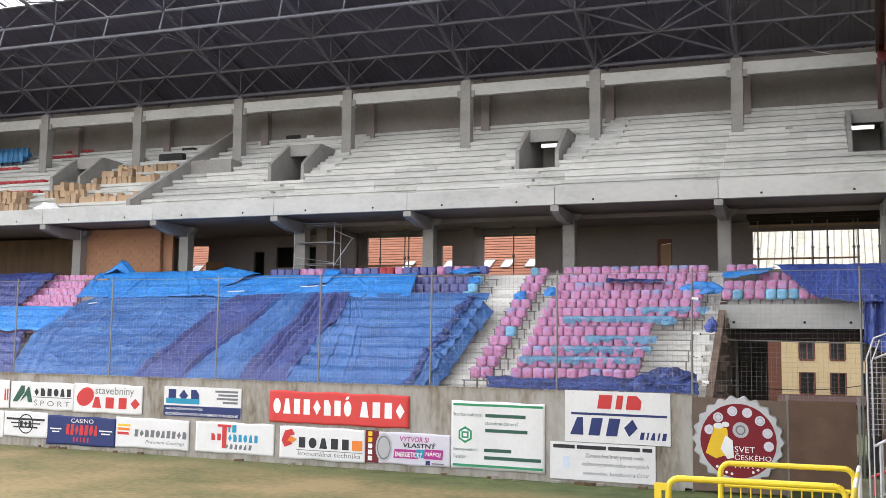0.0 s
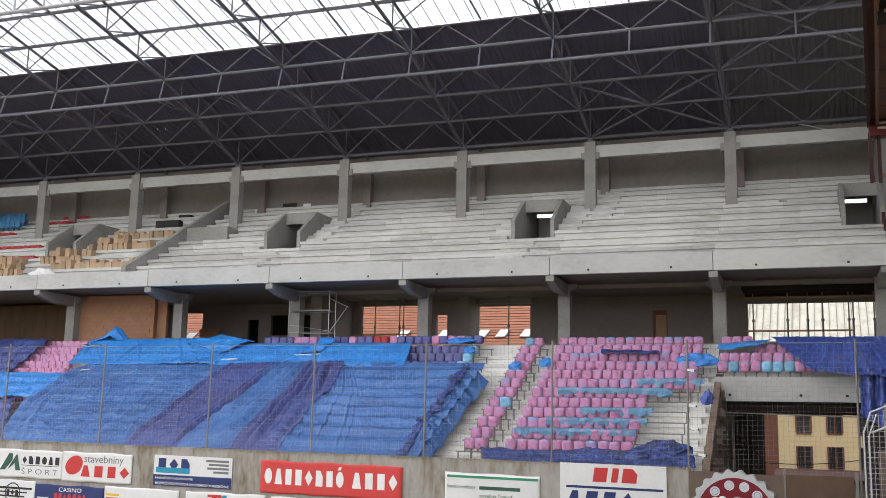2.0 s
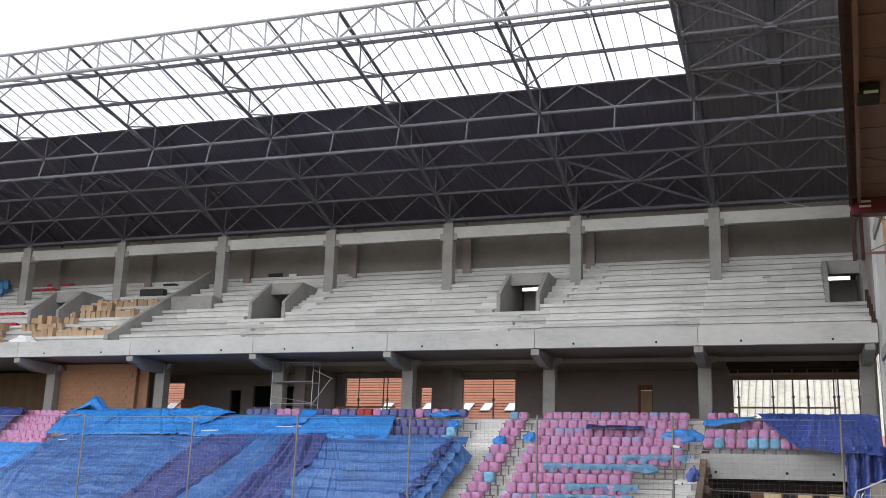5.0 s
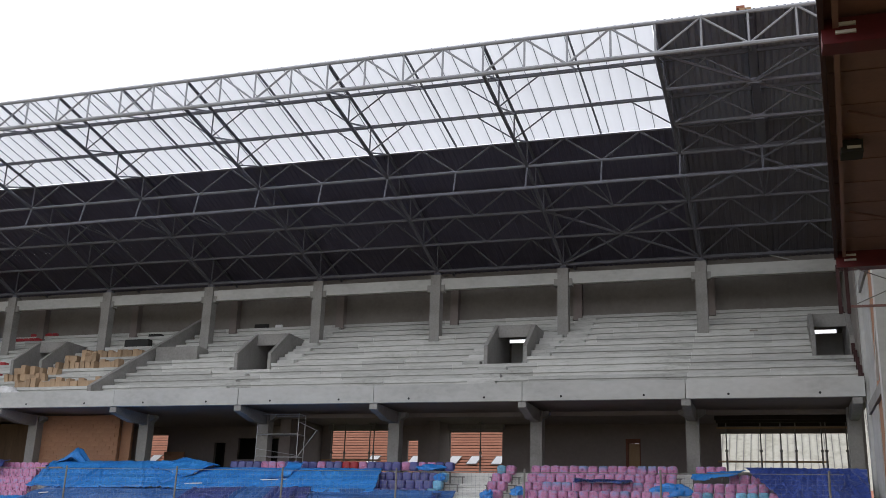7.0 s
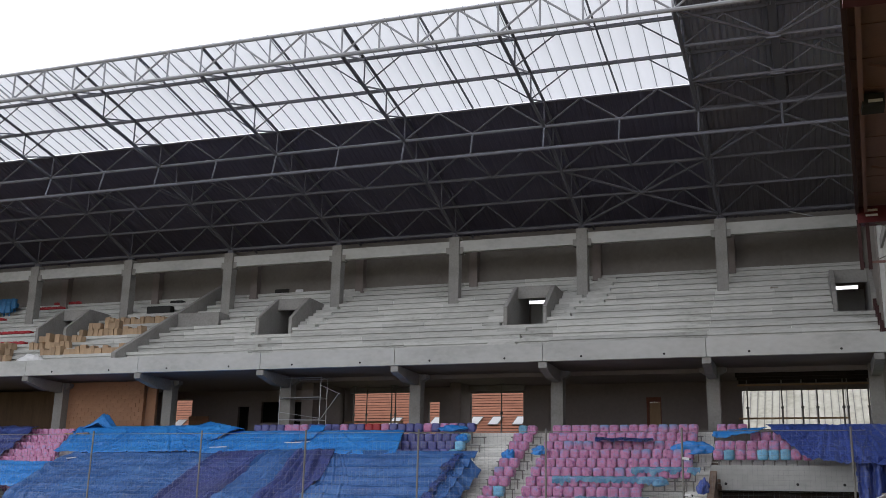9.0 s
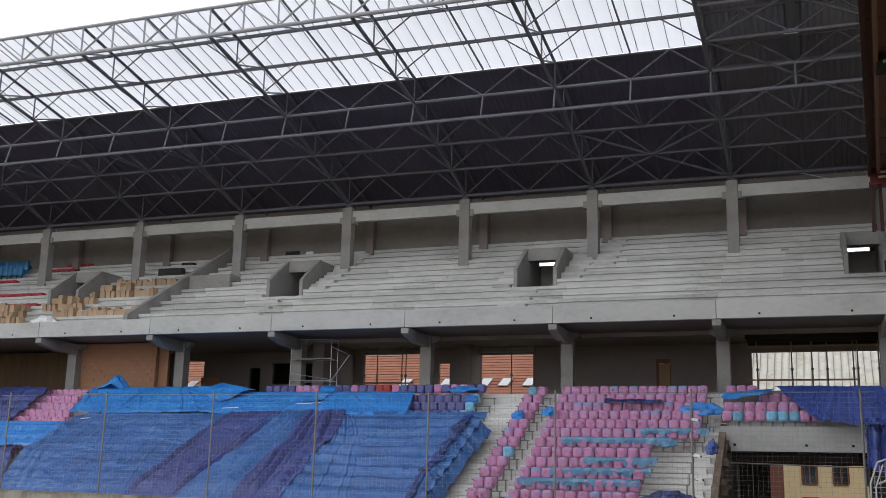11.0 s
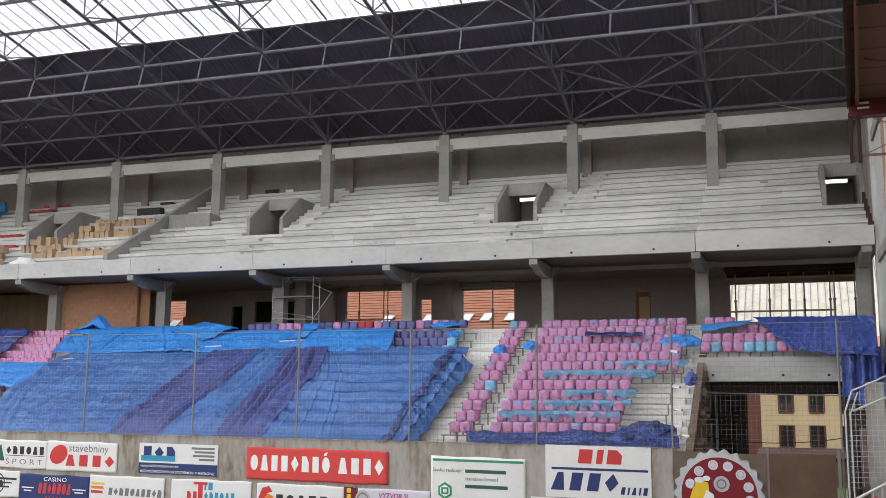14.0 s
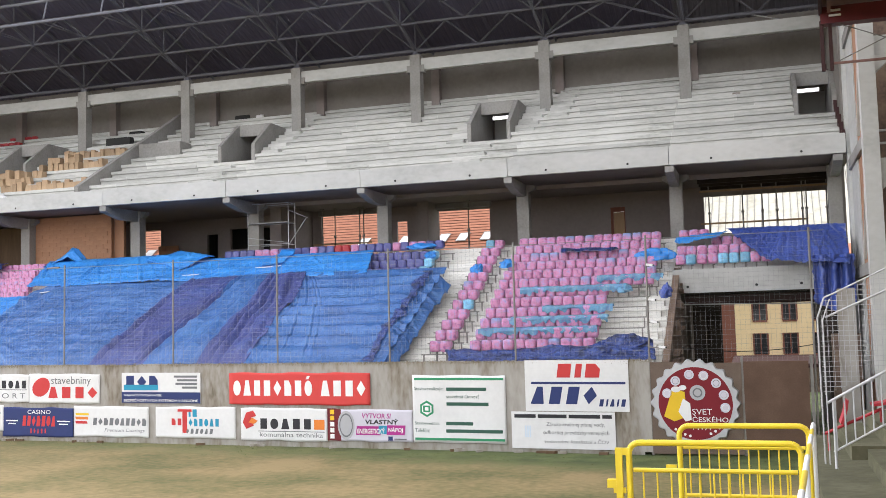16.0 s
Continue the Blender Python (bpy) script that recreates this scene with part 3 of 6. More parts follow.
thing("concrete_block", bm, CONCRETE, "grey concrete upstand on the upper terrace", "upstand", kind="structure")


# ---- roof ----
def roof_z(y):
    """The roof bends down behind its translucent front."""
    return E0 + 21.75 - .204 * (min(y, 46.7) - 39) - .3297 * max(0, y - 46.7)


def chord_z(y):
    return E0 + 20.25 - .195 * (min(y, 46.6) - 39) - .3625 * max(0, y - 46.6)


def sheet(name, x0, x1, y0, y1, mat, label, lift=0.0, pitch=.3, amp=.014):
    bm = B()
    n = int((x1 - x0) / pitch)
    rows = []
    for k in range(n + 1):
        x = x0 + pitch * k
        for dx, dz in ((0, -amp), (.16, -amp), (.19, amp), (.27, amp)):
            rows.append([bm.verts.new((x + dx, y, roof_z(y) + dz + lift)) for y in (y0, y1)])
    for p, q in zip(rows, rows[1:]):
        bm.faces.new((p[0], q[0], q[1], p[1]))
    return thing(name, bm, mat, label, "roof", kind="structure")


sheet("roof_sheet", LEFT, -4.4, 46.7, 53.01, SHEET, "dark corrugated metal roof sheeting", -.012)
sheet("roof_sheet", LEFT, -4.4, 53.016, 58.6, SHEET, "dark corrugated metal roof sheeting at the rear", -.008)
sheet("roof_sheet", -4.13, 14, 46.7, 53.01, SHEET_END, "mid-grey corrugated roof sheeting over the end bay", -.010, .3, .02)
sheet("roof_sheet", -4.13, 14, 53.014, 58.6, SHEET_END, "mid-grey corrugated roof sheeting at the end bay's rear", -.006, .3, .02)
sheet("roof_sheet", -4.1, 14, 39.05, 47.1, SHEET_GREY, "grey corrugated metal roof sheeting over the end bay", .07, .3, .028)
bm = B(); box(bm, LEFT, 14, 58.3, 58.5, E0 + 14.9, E0 + 16.6)
thing("wall_gable", bm, SHEET, "dark sheet closing the roof at the rear", "wall", kind="structure")
clear = empty("roof_translucent", (0, 0, 0), "milky translucent roof sheets with dark ribs", "roof", kind="structure")
x = -61.9
k = 0
while x < -4.3:
    w = min(.75, -4.05 - x)
    bm = B()
    a = [bm.verts.new((x + dx, y, roof_z(y) + dz)) for y in (39.0, 46.7) for dx, dz in ((0, .05), (w - .01, .05), (w - .01, .07), (0, .07))]
    for f in ((0, 1, 2, 3), (7, 6, 5, 4), (0, 4, 5, 1), (1, 5, 6, 2), (2, 6, 7, 3), (3, 7, 4, 0)):
        bm.faces.new([a[i] for i in f])
    part("pane", bm, POLY, clear)
    bm = B(); bar(bm, (x, 38.97, roof_z(38.97) + .04), (x, 46.65, roof_z(46.65) + .04), .022, .05)
    part("rib", bm, STEEL_MID, clear)
    x += .75

NODES = [39, 41.5, 44.15, 46.6, 48.3, 50.0, 52.2, 54.6]


def at(i, y):
    return grid(i) - .1 + (col(i) - grid(i) + .1) * (y - 39) / 15.6


def truss(i):
    t = empty("roof_truss", (at(i, 39), 39, chord_z(39)), "grey tubular steel roof truss", "roof truss", "trusses of the roof", "structure")
    P = lambda y, z: (at(i, y), y, z)
    for name, f, r in (("bottom_chord", chord_z, .095), ("top_chord", lambda y: roof_z(y) - .10, .08)):
        bm = B()
        for p, q in zip(NODES, NODES[1:]):
            tube(bm, P(p, f(p)), P(q, f(q)), r, 8)
        if name == "top_chord":
            tube(bm, P(54.6, f(54.6)), P(58.4, f(58.4)), r, 8)
        part(name, bm, STEEL, t)
    for j, y in enumerate(NODES):
        bm = B(); tube(bm, P(y, chord_z(y)), P(y, roof_z(y) - .10), .042); part("post", bm, STEEL, t)
        if j < len(NODES) - 1:
            # front struts take the lit copy of the steel, rear ones the dark copy
            q = NODES[j + 1]
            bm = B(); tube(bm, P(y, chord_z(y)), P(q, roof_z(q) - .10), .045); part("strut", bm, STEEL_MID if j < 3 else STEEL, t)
    # knee braces to the purlins
    for y in (41.5, 44.15):
        for s in (-1.88, 1.88):
            bm = B(); tube(bm, P(y, chord_z(y)), (at(i, y) + s, y, roof_z(y) - .12), .036); part("knee_brace", bm, STEEL, t)


for i in range(-7, 3):
    truss(i)

# long trusses between them
for y, r in ((46.6, .085), (50.0, .085), (52.2, .075), (54.6, .10)):
    for i in range(-7, 2):
        t = empty("cross_truss", (at(i, y), y, chord_z(y)), "grey tubular steel cross truss under the roof", "roof truss", "cross trusses of the roof", "structure")
        a, b = at(i, y), at(i + 1, y)
        zb, zt = chord_z(y), roof_z(y) - .1
        # the lit copy again for the front line, the dark one behind it
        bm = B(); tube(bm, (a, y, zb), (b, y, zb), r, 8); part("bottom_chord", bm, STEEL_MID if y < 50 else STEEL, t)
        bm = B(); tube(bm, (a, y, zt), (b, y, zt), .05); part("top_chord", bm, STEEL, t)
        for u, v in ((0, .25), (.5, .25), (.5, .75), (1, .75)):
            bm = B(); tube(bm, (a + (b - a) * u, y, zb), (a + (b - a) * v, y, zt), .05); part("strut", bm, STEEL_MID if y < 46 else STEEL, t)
        if y == 46.6:
            yt, zt2 = 46.24, E0 + 17.48
            for u in (0, 1):
                bm = B(); box(bm, a + (b - a) * u - .13, a + (b - a) * u + .13, y - .02, y + .02, zb - .14, zb + .14); part("gusset", bm, STEEL, t)
            bm = B(); tube(bm, (a, yt, zt2), (b, yt, zt2), .085, 8); part("tie", bm, STEEL_MID, t)
            for u in (0, .5):
                x = a + (b - a) * u
                bm = B(); tube(bm, (x, y, zb), (x, yt, zt2), .05); part("post", bm, STEEL_MID, t)
                for d in (-.25, .25):
                    bm = B(); tube(bm, (x + d, yt, zt2), (x, 50.0, chord_z(50.0)), .035); part("brace", bm, STEEL, t)
# the front edge
for i in range(-7, 2):
    t = empty("edge_truss", (at(i, 39), 39, chord_z(39)), "grey tubular steel truss along the roof's front edge", "roof truss", "edge trusses of the roof", "structure")
    a, b = at(i, 39), at(i + 1, 39)
    zb, zt = chord_z(39), roof_z(39) - .06
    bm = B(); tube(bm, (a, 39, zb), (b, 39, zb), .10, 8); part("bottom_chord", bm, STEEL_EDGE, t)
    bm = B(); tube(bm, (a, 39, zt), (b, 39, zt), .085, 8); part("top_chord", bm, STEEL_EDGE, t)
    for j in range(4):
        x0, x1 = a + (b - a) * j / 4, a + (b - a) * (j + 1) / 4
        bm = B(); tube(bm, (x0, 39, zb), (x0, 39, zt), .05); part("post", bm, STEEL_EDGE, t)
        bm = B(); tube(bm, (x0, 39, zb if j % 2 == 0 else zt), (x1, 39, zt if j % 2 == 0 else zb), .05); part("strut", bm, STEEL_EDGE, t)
    for y in (41.5, 44.15):
        bm = B(); bar(bm, (at(i, y), y, roof_z(y) - .06), (at(i + 1, y), y, roof_z(y) - .06), .1, .16); part("purlin", bm, STEEL, t)
    m = (a + b) / 2
    bm = B(); tube(bm, (m, 39, zb), (m + .05, 41.5, roof_z(41.5) - .1), .04); part("stay", bm, STEEL_MID, t)
    bm = B(); bar(bm, (m, 39, roof_z(39) - .02), (m + .2, 46.6, roof_z(46.6) - .02), .07, .09); part("rafter", bm, STEEL, t)
# the end bay has light cross trusses under its sheeting too
for y in (41.5, 44.15, 48.3):
    t = empty("cross_truss", (at(1, y), y, chord_z(y)), "light grey tubular truss across the end bay", "roof truss", "cross trusses of the roof", "structure")
    a, b, zb, zt = at(1, y), at(2, y), chord_z(y), roof_z(y) - .1
    if y < 45:
        bm = B(); tube(bm, (a, y, zb), (b, y, zb), .075, 8); part("bottom_chord", bm, STEEL_MID, t)
        bm = B(); box(bm, (a + b) / 2 - .3, (a + b) / 2 + .3, y - .02, y + .02, zb - .13, zb + .13); part("gusset", bm, STEEL_MID, t)
        for u, v in ((.5, .22), (.5, .78)):
            bm = B(); tube(bm, (a + (b - a) * u, y, zb), (a + (b - a) * v, y, zt), .036); part("strut", bm, STEEL_MID, t)
    else:
        bm = B(); bar(bm, (a, y, zt), (b, y, zt), .1, .2); part("top_chord", bm, STEEL, t)
t = empty("mid_rafter", ((at(1, 39) + at(2, 39)) / 2, 39, roof_z(39)), "wide dark steel rafter in the end bay", "rafter", kind="structure")
bm = B(); bar(bm, ((at(1, 39.2) + at(2, 39.2)) / 2 + .02, 39.2, roof_z(39.2) - .21), ((at(1, 50) + at(2, 50)) / 2, 50, roof_z(50) - .21), .36, .1); part("web", bm, STEEL, t)
bm = B(); tube(bm, (-.2, 54.62, E0 + 15.85), (1.35, 54.7, E0 + 15.40), .03)
thing("loose_pole", bm, STEEL_LIGHT, "pale loose steel pole lying on the beam", "pole")
# wind bracing
wb = empty("wind_bracing", (at(1, 39), 39, chord_z(39)), "crossed light steel wind braces under the roof", "brace", kind="structure")
for i0, y0, i1, y1 in ((1, 39, 2, 44.15), (1, 44.15, 2, 39), (1, 44.15, 2, 50.0), (1, 50.0, 2, 44.15), (0, 50.0, 1, 54.6), (1, 50.0, 0, 54.6)):
    bm = B(); tube(bm, (at(i0, y0), y0, chord_z(y0)), (at(i1, y1), y1, chord_z(y1)), .065); part("brace", bm, STEEL_MID if y0 < 44 and y1 < 44 else STEEL, wb)

b = empty("timber_bundle", (-.4, 39.3, roof_z(39.3) + .1), "small bundle of orange timber offcuts on the roof edge", "timber bundle")
for j, (dx, dz, w, h) in enumerate(((0, 0, .7, .12), (.08, .12, .5, .1), (-.1, .22, .34, .12))):
    bm = B(); box(bm, -.4 + dx - w / 2, -.4 + dx + w / 2, 39.2, 39.45, roof_z(39.3) + .09 + dz, roof_z(39.3) + .09 + dz + h)
    part("offcut", bm, (TILE, TIMBER, TILE)[j], b)


# ---- seats ----
def seat_meshes(mat, seed):
    """A tip-up seat: a curved backrest, a folded pan and a bracket; wrapped ones are lumpy."""
    rnd = random.Random(seed)
    out = []
    for name, x, y0, y1, z0, z1, lump in (("backrest", .205, .02, .11, .46, .80, .010), ("seat_pan", .211, -.23, -.06, .38, .82, .012)):
        bm = bmesh.new()
        bmesh.ops.create_cube(bm, size=1)
        bmesh.ops.subdivide_edges(bm, edges=bm.edges[:], cuts=3, use_grid_fill=True)
        for v in bm.verts:
            u, w = v.co.x * 2, v.co.z * 2
            pinch = 1 - .10 * abs(u) ** 3 * abs(w) ** 3
            v.co = Vector((u * x * pinch, (y0 + y1) / 2 + v.co.y * (y1 - y0) + .03 * u * u + (.05 * (w + 1) / 2 if name == "backrest" else 0), (z0 + z1) / 2 + w * (z1 - z0) / 2 * pinch)) + Vector([rnd.uniform(-lump, lump) for _ in range(3)])
        for f in bm.faces:
            f.smooth = True
        out.append((name, mesh_of(name, bm, mat)))
    bm = bmesh.new()
    box(bm, -.03, .03, .0, .10, -.42, .50)
    out.append(("bracket", mesh_of("bracket", bm, POST)))
    return out


def make_seat(kind, mat, seed, label, group):
    ob = empty("seat", (0, -40, -20), label, "stadium seat", group)
    for name, me in seat_meshes(mat, seed):
        o = new(name, me)
        o.parent = ob
    return ob


G = "rows of stadium seats"
PROTO = {
    "pink": [make_seat("pink", FOIL, s, "stadium seat wrapped in pink and bluish foil", G) for s in range(4)],
    "top": [make_seat("top", FOIL_TOP, s + 5, "stadium seat wrapped in pink foil under pale blue film", G) for s in range(3)],
    "blue": [make_seat("blue", FOIL_BLUE, s + 9, "stadium seat wrapped in pale blue foil", G) for s in range(3)],
    "violet": [make_seat("violet", FOIL_VIOLET, s + 19, "stadium seat wrapped in violet blue foil", G) for s in range(3)],
    "red": [make_seat("red", SEAT_RED, 31, "bare red plastic stadium seat", G)],
}
used = set()


def far_seats(name, places, mat, label, squat=1.0):
    """Rows of seats too far off to tell apart, in one mesh."""
    verts, faces = [], []
    for x, y, z in places:
        for name_, me in seat_meshes(mat, int(x * 7) % 5):
            n = len(verts)
            verts += [(v.co.x + x, v.co.y + y, v.co.z * squat + z) for v in me.vertices]
            faces += [[n + i for i in f.vertices] for f in me.polygons]
            bpy.data.meshes.remove(me)
    me = bpy.data.meshes.new(name)
    me.from_pydata(verts, [], faces)
    me.materials.append(mat)
    tagged(new(name, me), label, "stadium seats", kind="stuff")


def seat(kind, x, y, z):
    p = random.choice(PROTO[kind])
    m = pose(x + random.uniform(-.015, .015), y + random.uniform(-.02, .02), z, random.uniform(-3, 3), 0, random.uniform(-4, 4))
    if p not in used:
        used.add(p)
        p.matrix_basis = m
    else:
        copy_thing(p, m)


PITCH = .452


def seat_lift(k):
    """The brackets of the lower rows are taller."""
    return .21 - .0125 * k


def seat_row(k, x0, x1, pick):
    n = int((x1 - x0) / PITCH + .01)
    for j in range(n):
        x = x0 + PITCH * (j + .5)
        kind = pick(x, k)
        if kind:
            seat(kind, x, LOW[k][0] + .22, LOW[k][1] + seat_lift(k) + (.14 if k == 12 and x < -14 else 0))


def pink(x, k):
    if k == 5 and -12.5 < x < -11.9 or k == 12 and x < -12.5:
        return "blue"
    return "top" if random.random() < (.22 if k > 8 else .05) else "pink"


def seat_rail(k, x0, x1):
    y, z = LOW[k][0] + .30, LOW[k][1] + .28 + seat_lift(k)
    r = empty("seat_rail", (x0, y, z), "thin grey steel rail carrying a row of seats", "rail", "seat rails")
    bm = B(); bar(bm, (x0, y, z), (x1, y, z), .05, .05); part("bar", bm, POST, r)
    n = max(1, int((x1 - x0) / 2))
    for j in range(n + 1):
        x = x0 + .1 + (x1 - x0 - .2) * j / n
        bm = B(); bar(bm, (x, y, LOW[k][1] - .01), (x, y, z), .05, .05); part("foot", bm, POST, r)


for k in range(0, 13):
    seat_rail(k, -13.35, -11.8)
    seat_rail(k, -11.3, -4.3 if k > 6 else -4.6)
    if k > 8:
        seat_rail(k, -19.2, -14.6)
for k in range(1, 13):
    seat_row(k, -12.92, -11.9, pink)
    seat_row(k, -11.25, -4.25 if k >= 7 else -6.15, pink)
for k in range(9, 13):
    seat_row(k, -19.2 if k < 12 else -27.3, -14.95, lambda x, k: "red" if k == 12 and -20.9 < x < -19.9 else "blue" if x > -15.6 and k < 12 else "violet" if random.random() < .8 or (k < 12 and x > -18.5) else "pink")
FAR_END = {5: -37.0, 6: -36.8, 7: -36.6, 8: -37.0, 9: -37.5, 10: -37.8, 11: -38.1, 12: -38.4}
far_seats("far_seats", [(-47.5 + PITCH * j, LOW[k][0] + .22, LOW[k][1] + seat_lift(k)) for k, x1 in FAR_END.items() for j in range(int((x1 + 47.5) / PITCH))], FOIL_FAR, "far rows of seats wrapped in pink foil")
for k, x1 in ((12, -2.2), (11, -.72), (10, -.3), (9, .6)):
    seat_row(k, -3.7 if k != 11 else -2.2, x1, lambda x, k: "blue" if (k == 9 and -1.7 < x < -.7) or random.random() < .06 else "pink")



def film_strip(k, x0, x1, seed):
    """Thin film lying in a crumpled strip over the tops of one row."""
    bm = B()
    n = int((x1 - x0) / .055)
    cross = [(-.25, .60), (-.25, .74), (-.22, .84), (-.06, .862), (.05, .86), (.14, .83), (.2, .76)]
    y, z = LOW[k][0] + .22, LOW[k][1] + seat_lift(k)
    g = []
    for i in range(n + 1):
        x = x0 + (x1 - x0) * i / n
        dip = abs(math.sin(math.pi * (x - x0) / PITCH))
        row = []
        for j, (dy, dz) in enumerate(cross):
            c = noise.noise((x * 3.1, j * .6, seed)) * .03 + noise.noise((x * 9, j * 1.3, seed + 3)) * .025
            low = .16 * noise.noise((x * 2.2, 0, seed + 7)) + .16 * noise.noise((x * 7.5, 0, seed + 8)) if j < 1 else 0
            row.append(bm.verts.new((x, y + dy + c - .01 * dip, z + dz + c * .8 + low + .02 * dip - .015)))
        g.append(row)
    for a, b in zip(g, g[1:]):
        for j in range(len(cross) - 1):
            bm.faces.new((a[j], b[j], b[j + 1], a[j + 1]))
    ob = thing("film_strip", bm, FILM, "crumpled pale blue plastic film over a row of seats", "plastic film", "film over the seats")
    m = ob.modifiers.new("thickness", "SOLIDIFY")
    m.thickness = .006


for j, (k, x0, x1) in enumerate(((2, -11.1, -6.3), (3, -10.0, -6.0), (4, -8.8, -5.9), (6, -10.1, -5.5), (7, -6.9, -4.1))):
    film_strip(k, x0, x1, j * 3.3)

# bare seats of the upper tier
rows = ((3, -58, -44.4, "red"), (5, -58, -45.6, "red"), (8, -58, -50.4, "red"), (9, -58, -50.8, "blue"), (10, -58, -51.3, "blue"), (10, -50.3, -47.3, "red"), (11, -58, -52.2, "blue"), (11, -49.2, -46.6, "red"))
for colour, mat in (("red", SEAT_RED), ("blue", SEAT_BLUE)):
    far_seats("far_seats", [(x0 + PITCH * j, UP[k][0] + .3, UP[k][1] - .12) for k, x0, x1, c in rows if c == colour for j in range(int((x1 - x0) / PITCH))], mat, f"far rows of bare {colour} plastic seats", .42 if colour == "red" else 1.0)


# ---- tarpaulins ----
def drape_z(y):
    return E0 - 1.2 + .53 * (y - 37.9)


def ridged(a, b, c, power=3):
    return (1 - abs(noise.noise((a, b, c)))) ** power


def tarp(name, corners, mat, label, nx=60, ny=40, lift=.06, wave=.06, seed=0.0, rag=.05, rough=1.0, fan=None, edges=None, creases=(), bands=None, fall=0.0):
    """A sheet over the seats between four corners (x, row): front left, front right, rear right, rear left.
    wave: how far it sags between the rows; rough: crumples; fan: (x, row, height) of folds that spread from one place;
    edges: the left and right edges as lists of (x, row) from front to rear, in place of the corners;
    fall: how far the right edge drops from the seats to the steps;
    creases: (u at the front, u at the rear, height, width) of long sharp folds;
    bands: another material and the seams (u at the front, u at the rear) between which it is sewn in."""
    seams = sorted(bands[1]) if bands else []
    rnd = random.Random(seed)
    if not creases and nx > 30:
        creases = [(u, u + rnd.uniform(-.3, .3), rnd.uniform(.04, .10), rnd.uniform(.05, .1)) for u in (rnd.random() for _ in range(9))]

    def along(line, v):
        q = v * (len(line) - 1)
        i = min(int(q), len(line) - 2)
        return [a + (b - a) * (q - i) for a, b in zip(line[i], line[i + 1])]

    def across(i, v):
        f = i / nx
        marks = [(0.0, 0.0)] + [(round(.5 * (p + q) * nx) / nx, p + (q - p) * v + .012 * noise.noise((v * 5, p * 9, seed))) for p, q in seams] + [(1.0, 1.0)]
        for (f0, u0), (f1, u1) in zip(marks, marks[1:]):
            if f <= f1:
                return u0 + (u1 - u0) * (f - f0) / (f1 - f0)
        return 1.0

    bm = B()
    (ax, ak), (bx, bk), (cx, ck), (dx, dk) = corners
    g = []
    for j in range(ny + 1):
        v = j / ny
        row = []
        for i in range(nx + 1):
            u = across(i, v)
            x = (ax * (1 - u) + bx * u) * (1 - v) + (dx * (1 - u) + cx * u) * v
            k = (ak * (1 - u) + bk * u) * (1 - v) + (dk * (1 - u) + ck * u) * v
            if edges:
                (lx, lk), (rx, rk) = along(edges[0], v), along(edges[1], v)
                x, k = lx + (rx - lx) * u, lk + (rk - lk) * u
            if i in (0, nx):
                x += rag * noise.noise((k * 1.7, seed, i))
            if j in (0, ny):
                k += 1.6 * rag * noise.noise((x * 1.1, seed, j))
            y = 37.9 + .83 * k
            calm = max(.12, min(1, (k + .4) / 1.3)) * (.25 + .75 * min(1, (1 - v) * 7))
            soft = .75 + .5 * noise.noise((x * .25, k * .3, seed + 4))
            p = (k + .05 + .10 * noise.noise((x * .5, k * .2, seed))) % 1
            ridge = ((p / .42 if p < .42 else (1 - p) / .58) ** 1.3 - .5) * soft
            fold = noise.noise((x * .35 + k * .2, k * .3 - x * .1, seed)) + .35 * noise.noise((x * 1.3 - k, k * .7 + x * .5, seed + 5)) + .16 * noise.noise((x * 3.3 - k * 1.6, k * 1.8 + x, seed + 9))
            sharp = 0
            for q, (p1, p2) in enumerate(((.55, -.5), (.2, .9), (.9, .25), (.7, -1.0))):
                sharp += ridged(x * p1 + k * p2, (k * p1 - x * p2) * .16, seed + 11 + q, 16)
            near = math.exp(-((x - fan[0]) / 4.0) ** 2) if fan else 0
            z = drape_z(y) + (lift + .06) * max(.15, min(1, (k + .5) / 1.2)) + calm * (1.7 * wave * (1 - .7 * near) * ridge + rough * (.10 * fold + .05 * sharp))
            if fan:
                fx, fk, fh = fan
                th = (x - fx) / (fk - k + 3.0)
                z += fh * calm * max(near, .35) * (.8 * ridged(th * 11, k * .05, seed + 31, 3) + .55 * ridged(th * 27, k * .10, seed + 33, 5) + .25 * noise.noise((th * 44, k * .25, seed + 35)) - .6)
            z -= fall * max(0, (u - .35) / .65) ** 1.5
            for p, q, h, w in creases:
                d = (u - p - (q - p) * v + .012 * noise.noise((v * 3, p * 7, seed + 50))) * 7 / w
                fade = .45 + .55 * noise.noise((v * 2.2, p * 11, seed + 51))
                if abs(d) < 4:
                    z += (2.2 if bands else 1.35) * calm * h * fade * (math.exp(-d * d) - .9 * math.exp(-((d - 1.3) * 1.5) ** 2))
            row.append(bm.verts.new((x, y + .04 * rough * fold, z)))
        g.append(row)
    for j in range(ny):
        for i in range(nx):
            f = bm.faces.new((g[j][i], g[j][i + 1], g[j + 1][i + 1], g[j + 1][i]))
            f.smooth = True
            if bands and sum(round(.5 * (p + q) * nx) <= i for p, q in seams) % 2 == 0:
                f.material_index = 1
    g0, g1 = [[v.co.copy() for v in line] for line in (g[0], g[-1])]
    ob = thing(name, bm, mat, label, "tarpaulin", "tarpaulins over the seats")
    if bands:
        ob.data.materials.append(bands[0])
    s = ob.modifiers.new("thickness", "SOLIDIFY")
    s.thickness = .012
    if nx > 30:
        for name, line in (("front_hem", g0), ("rear_hem", g1)):
            bm = B()
            for p, q in zip(line, line[1:]):
                tube(bm, p, q, .016, 5)
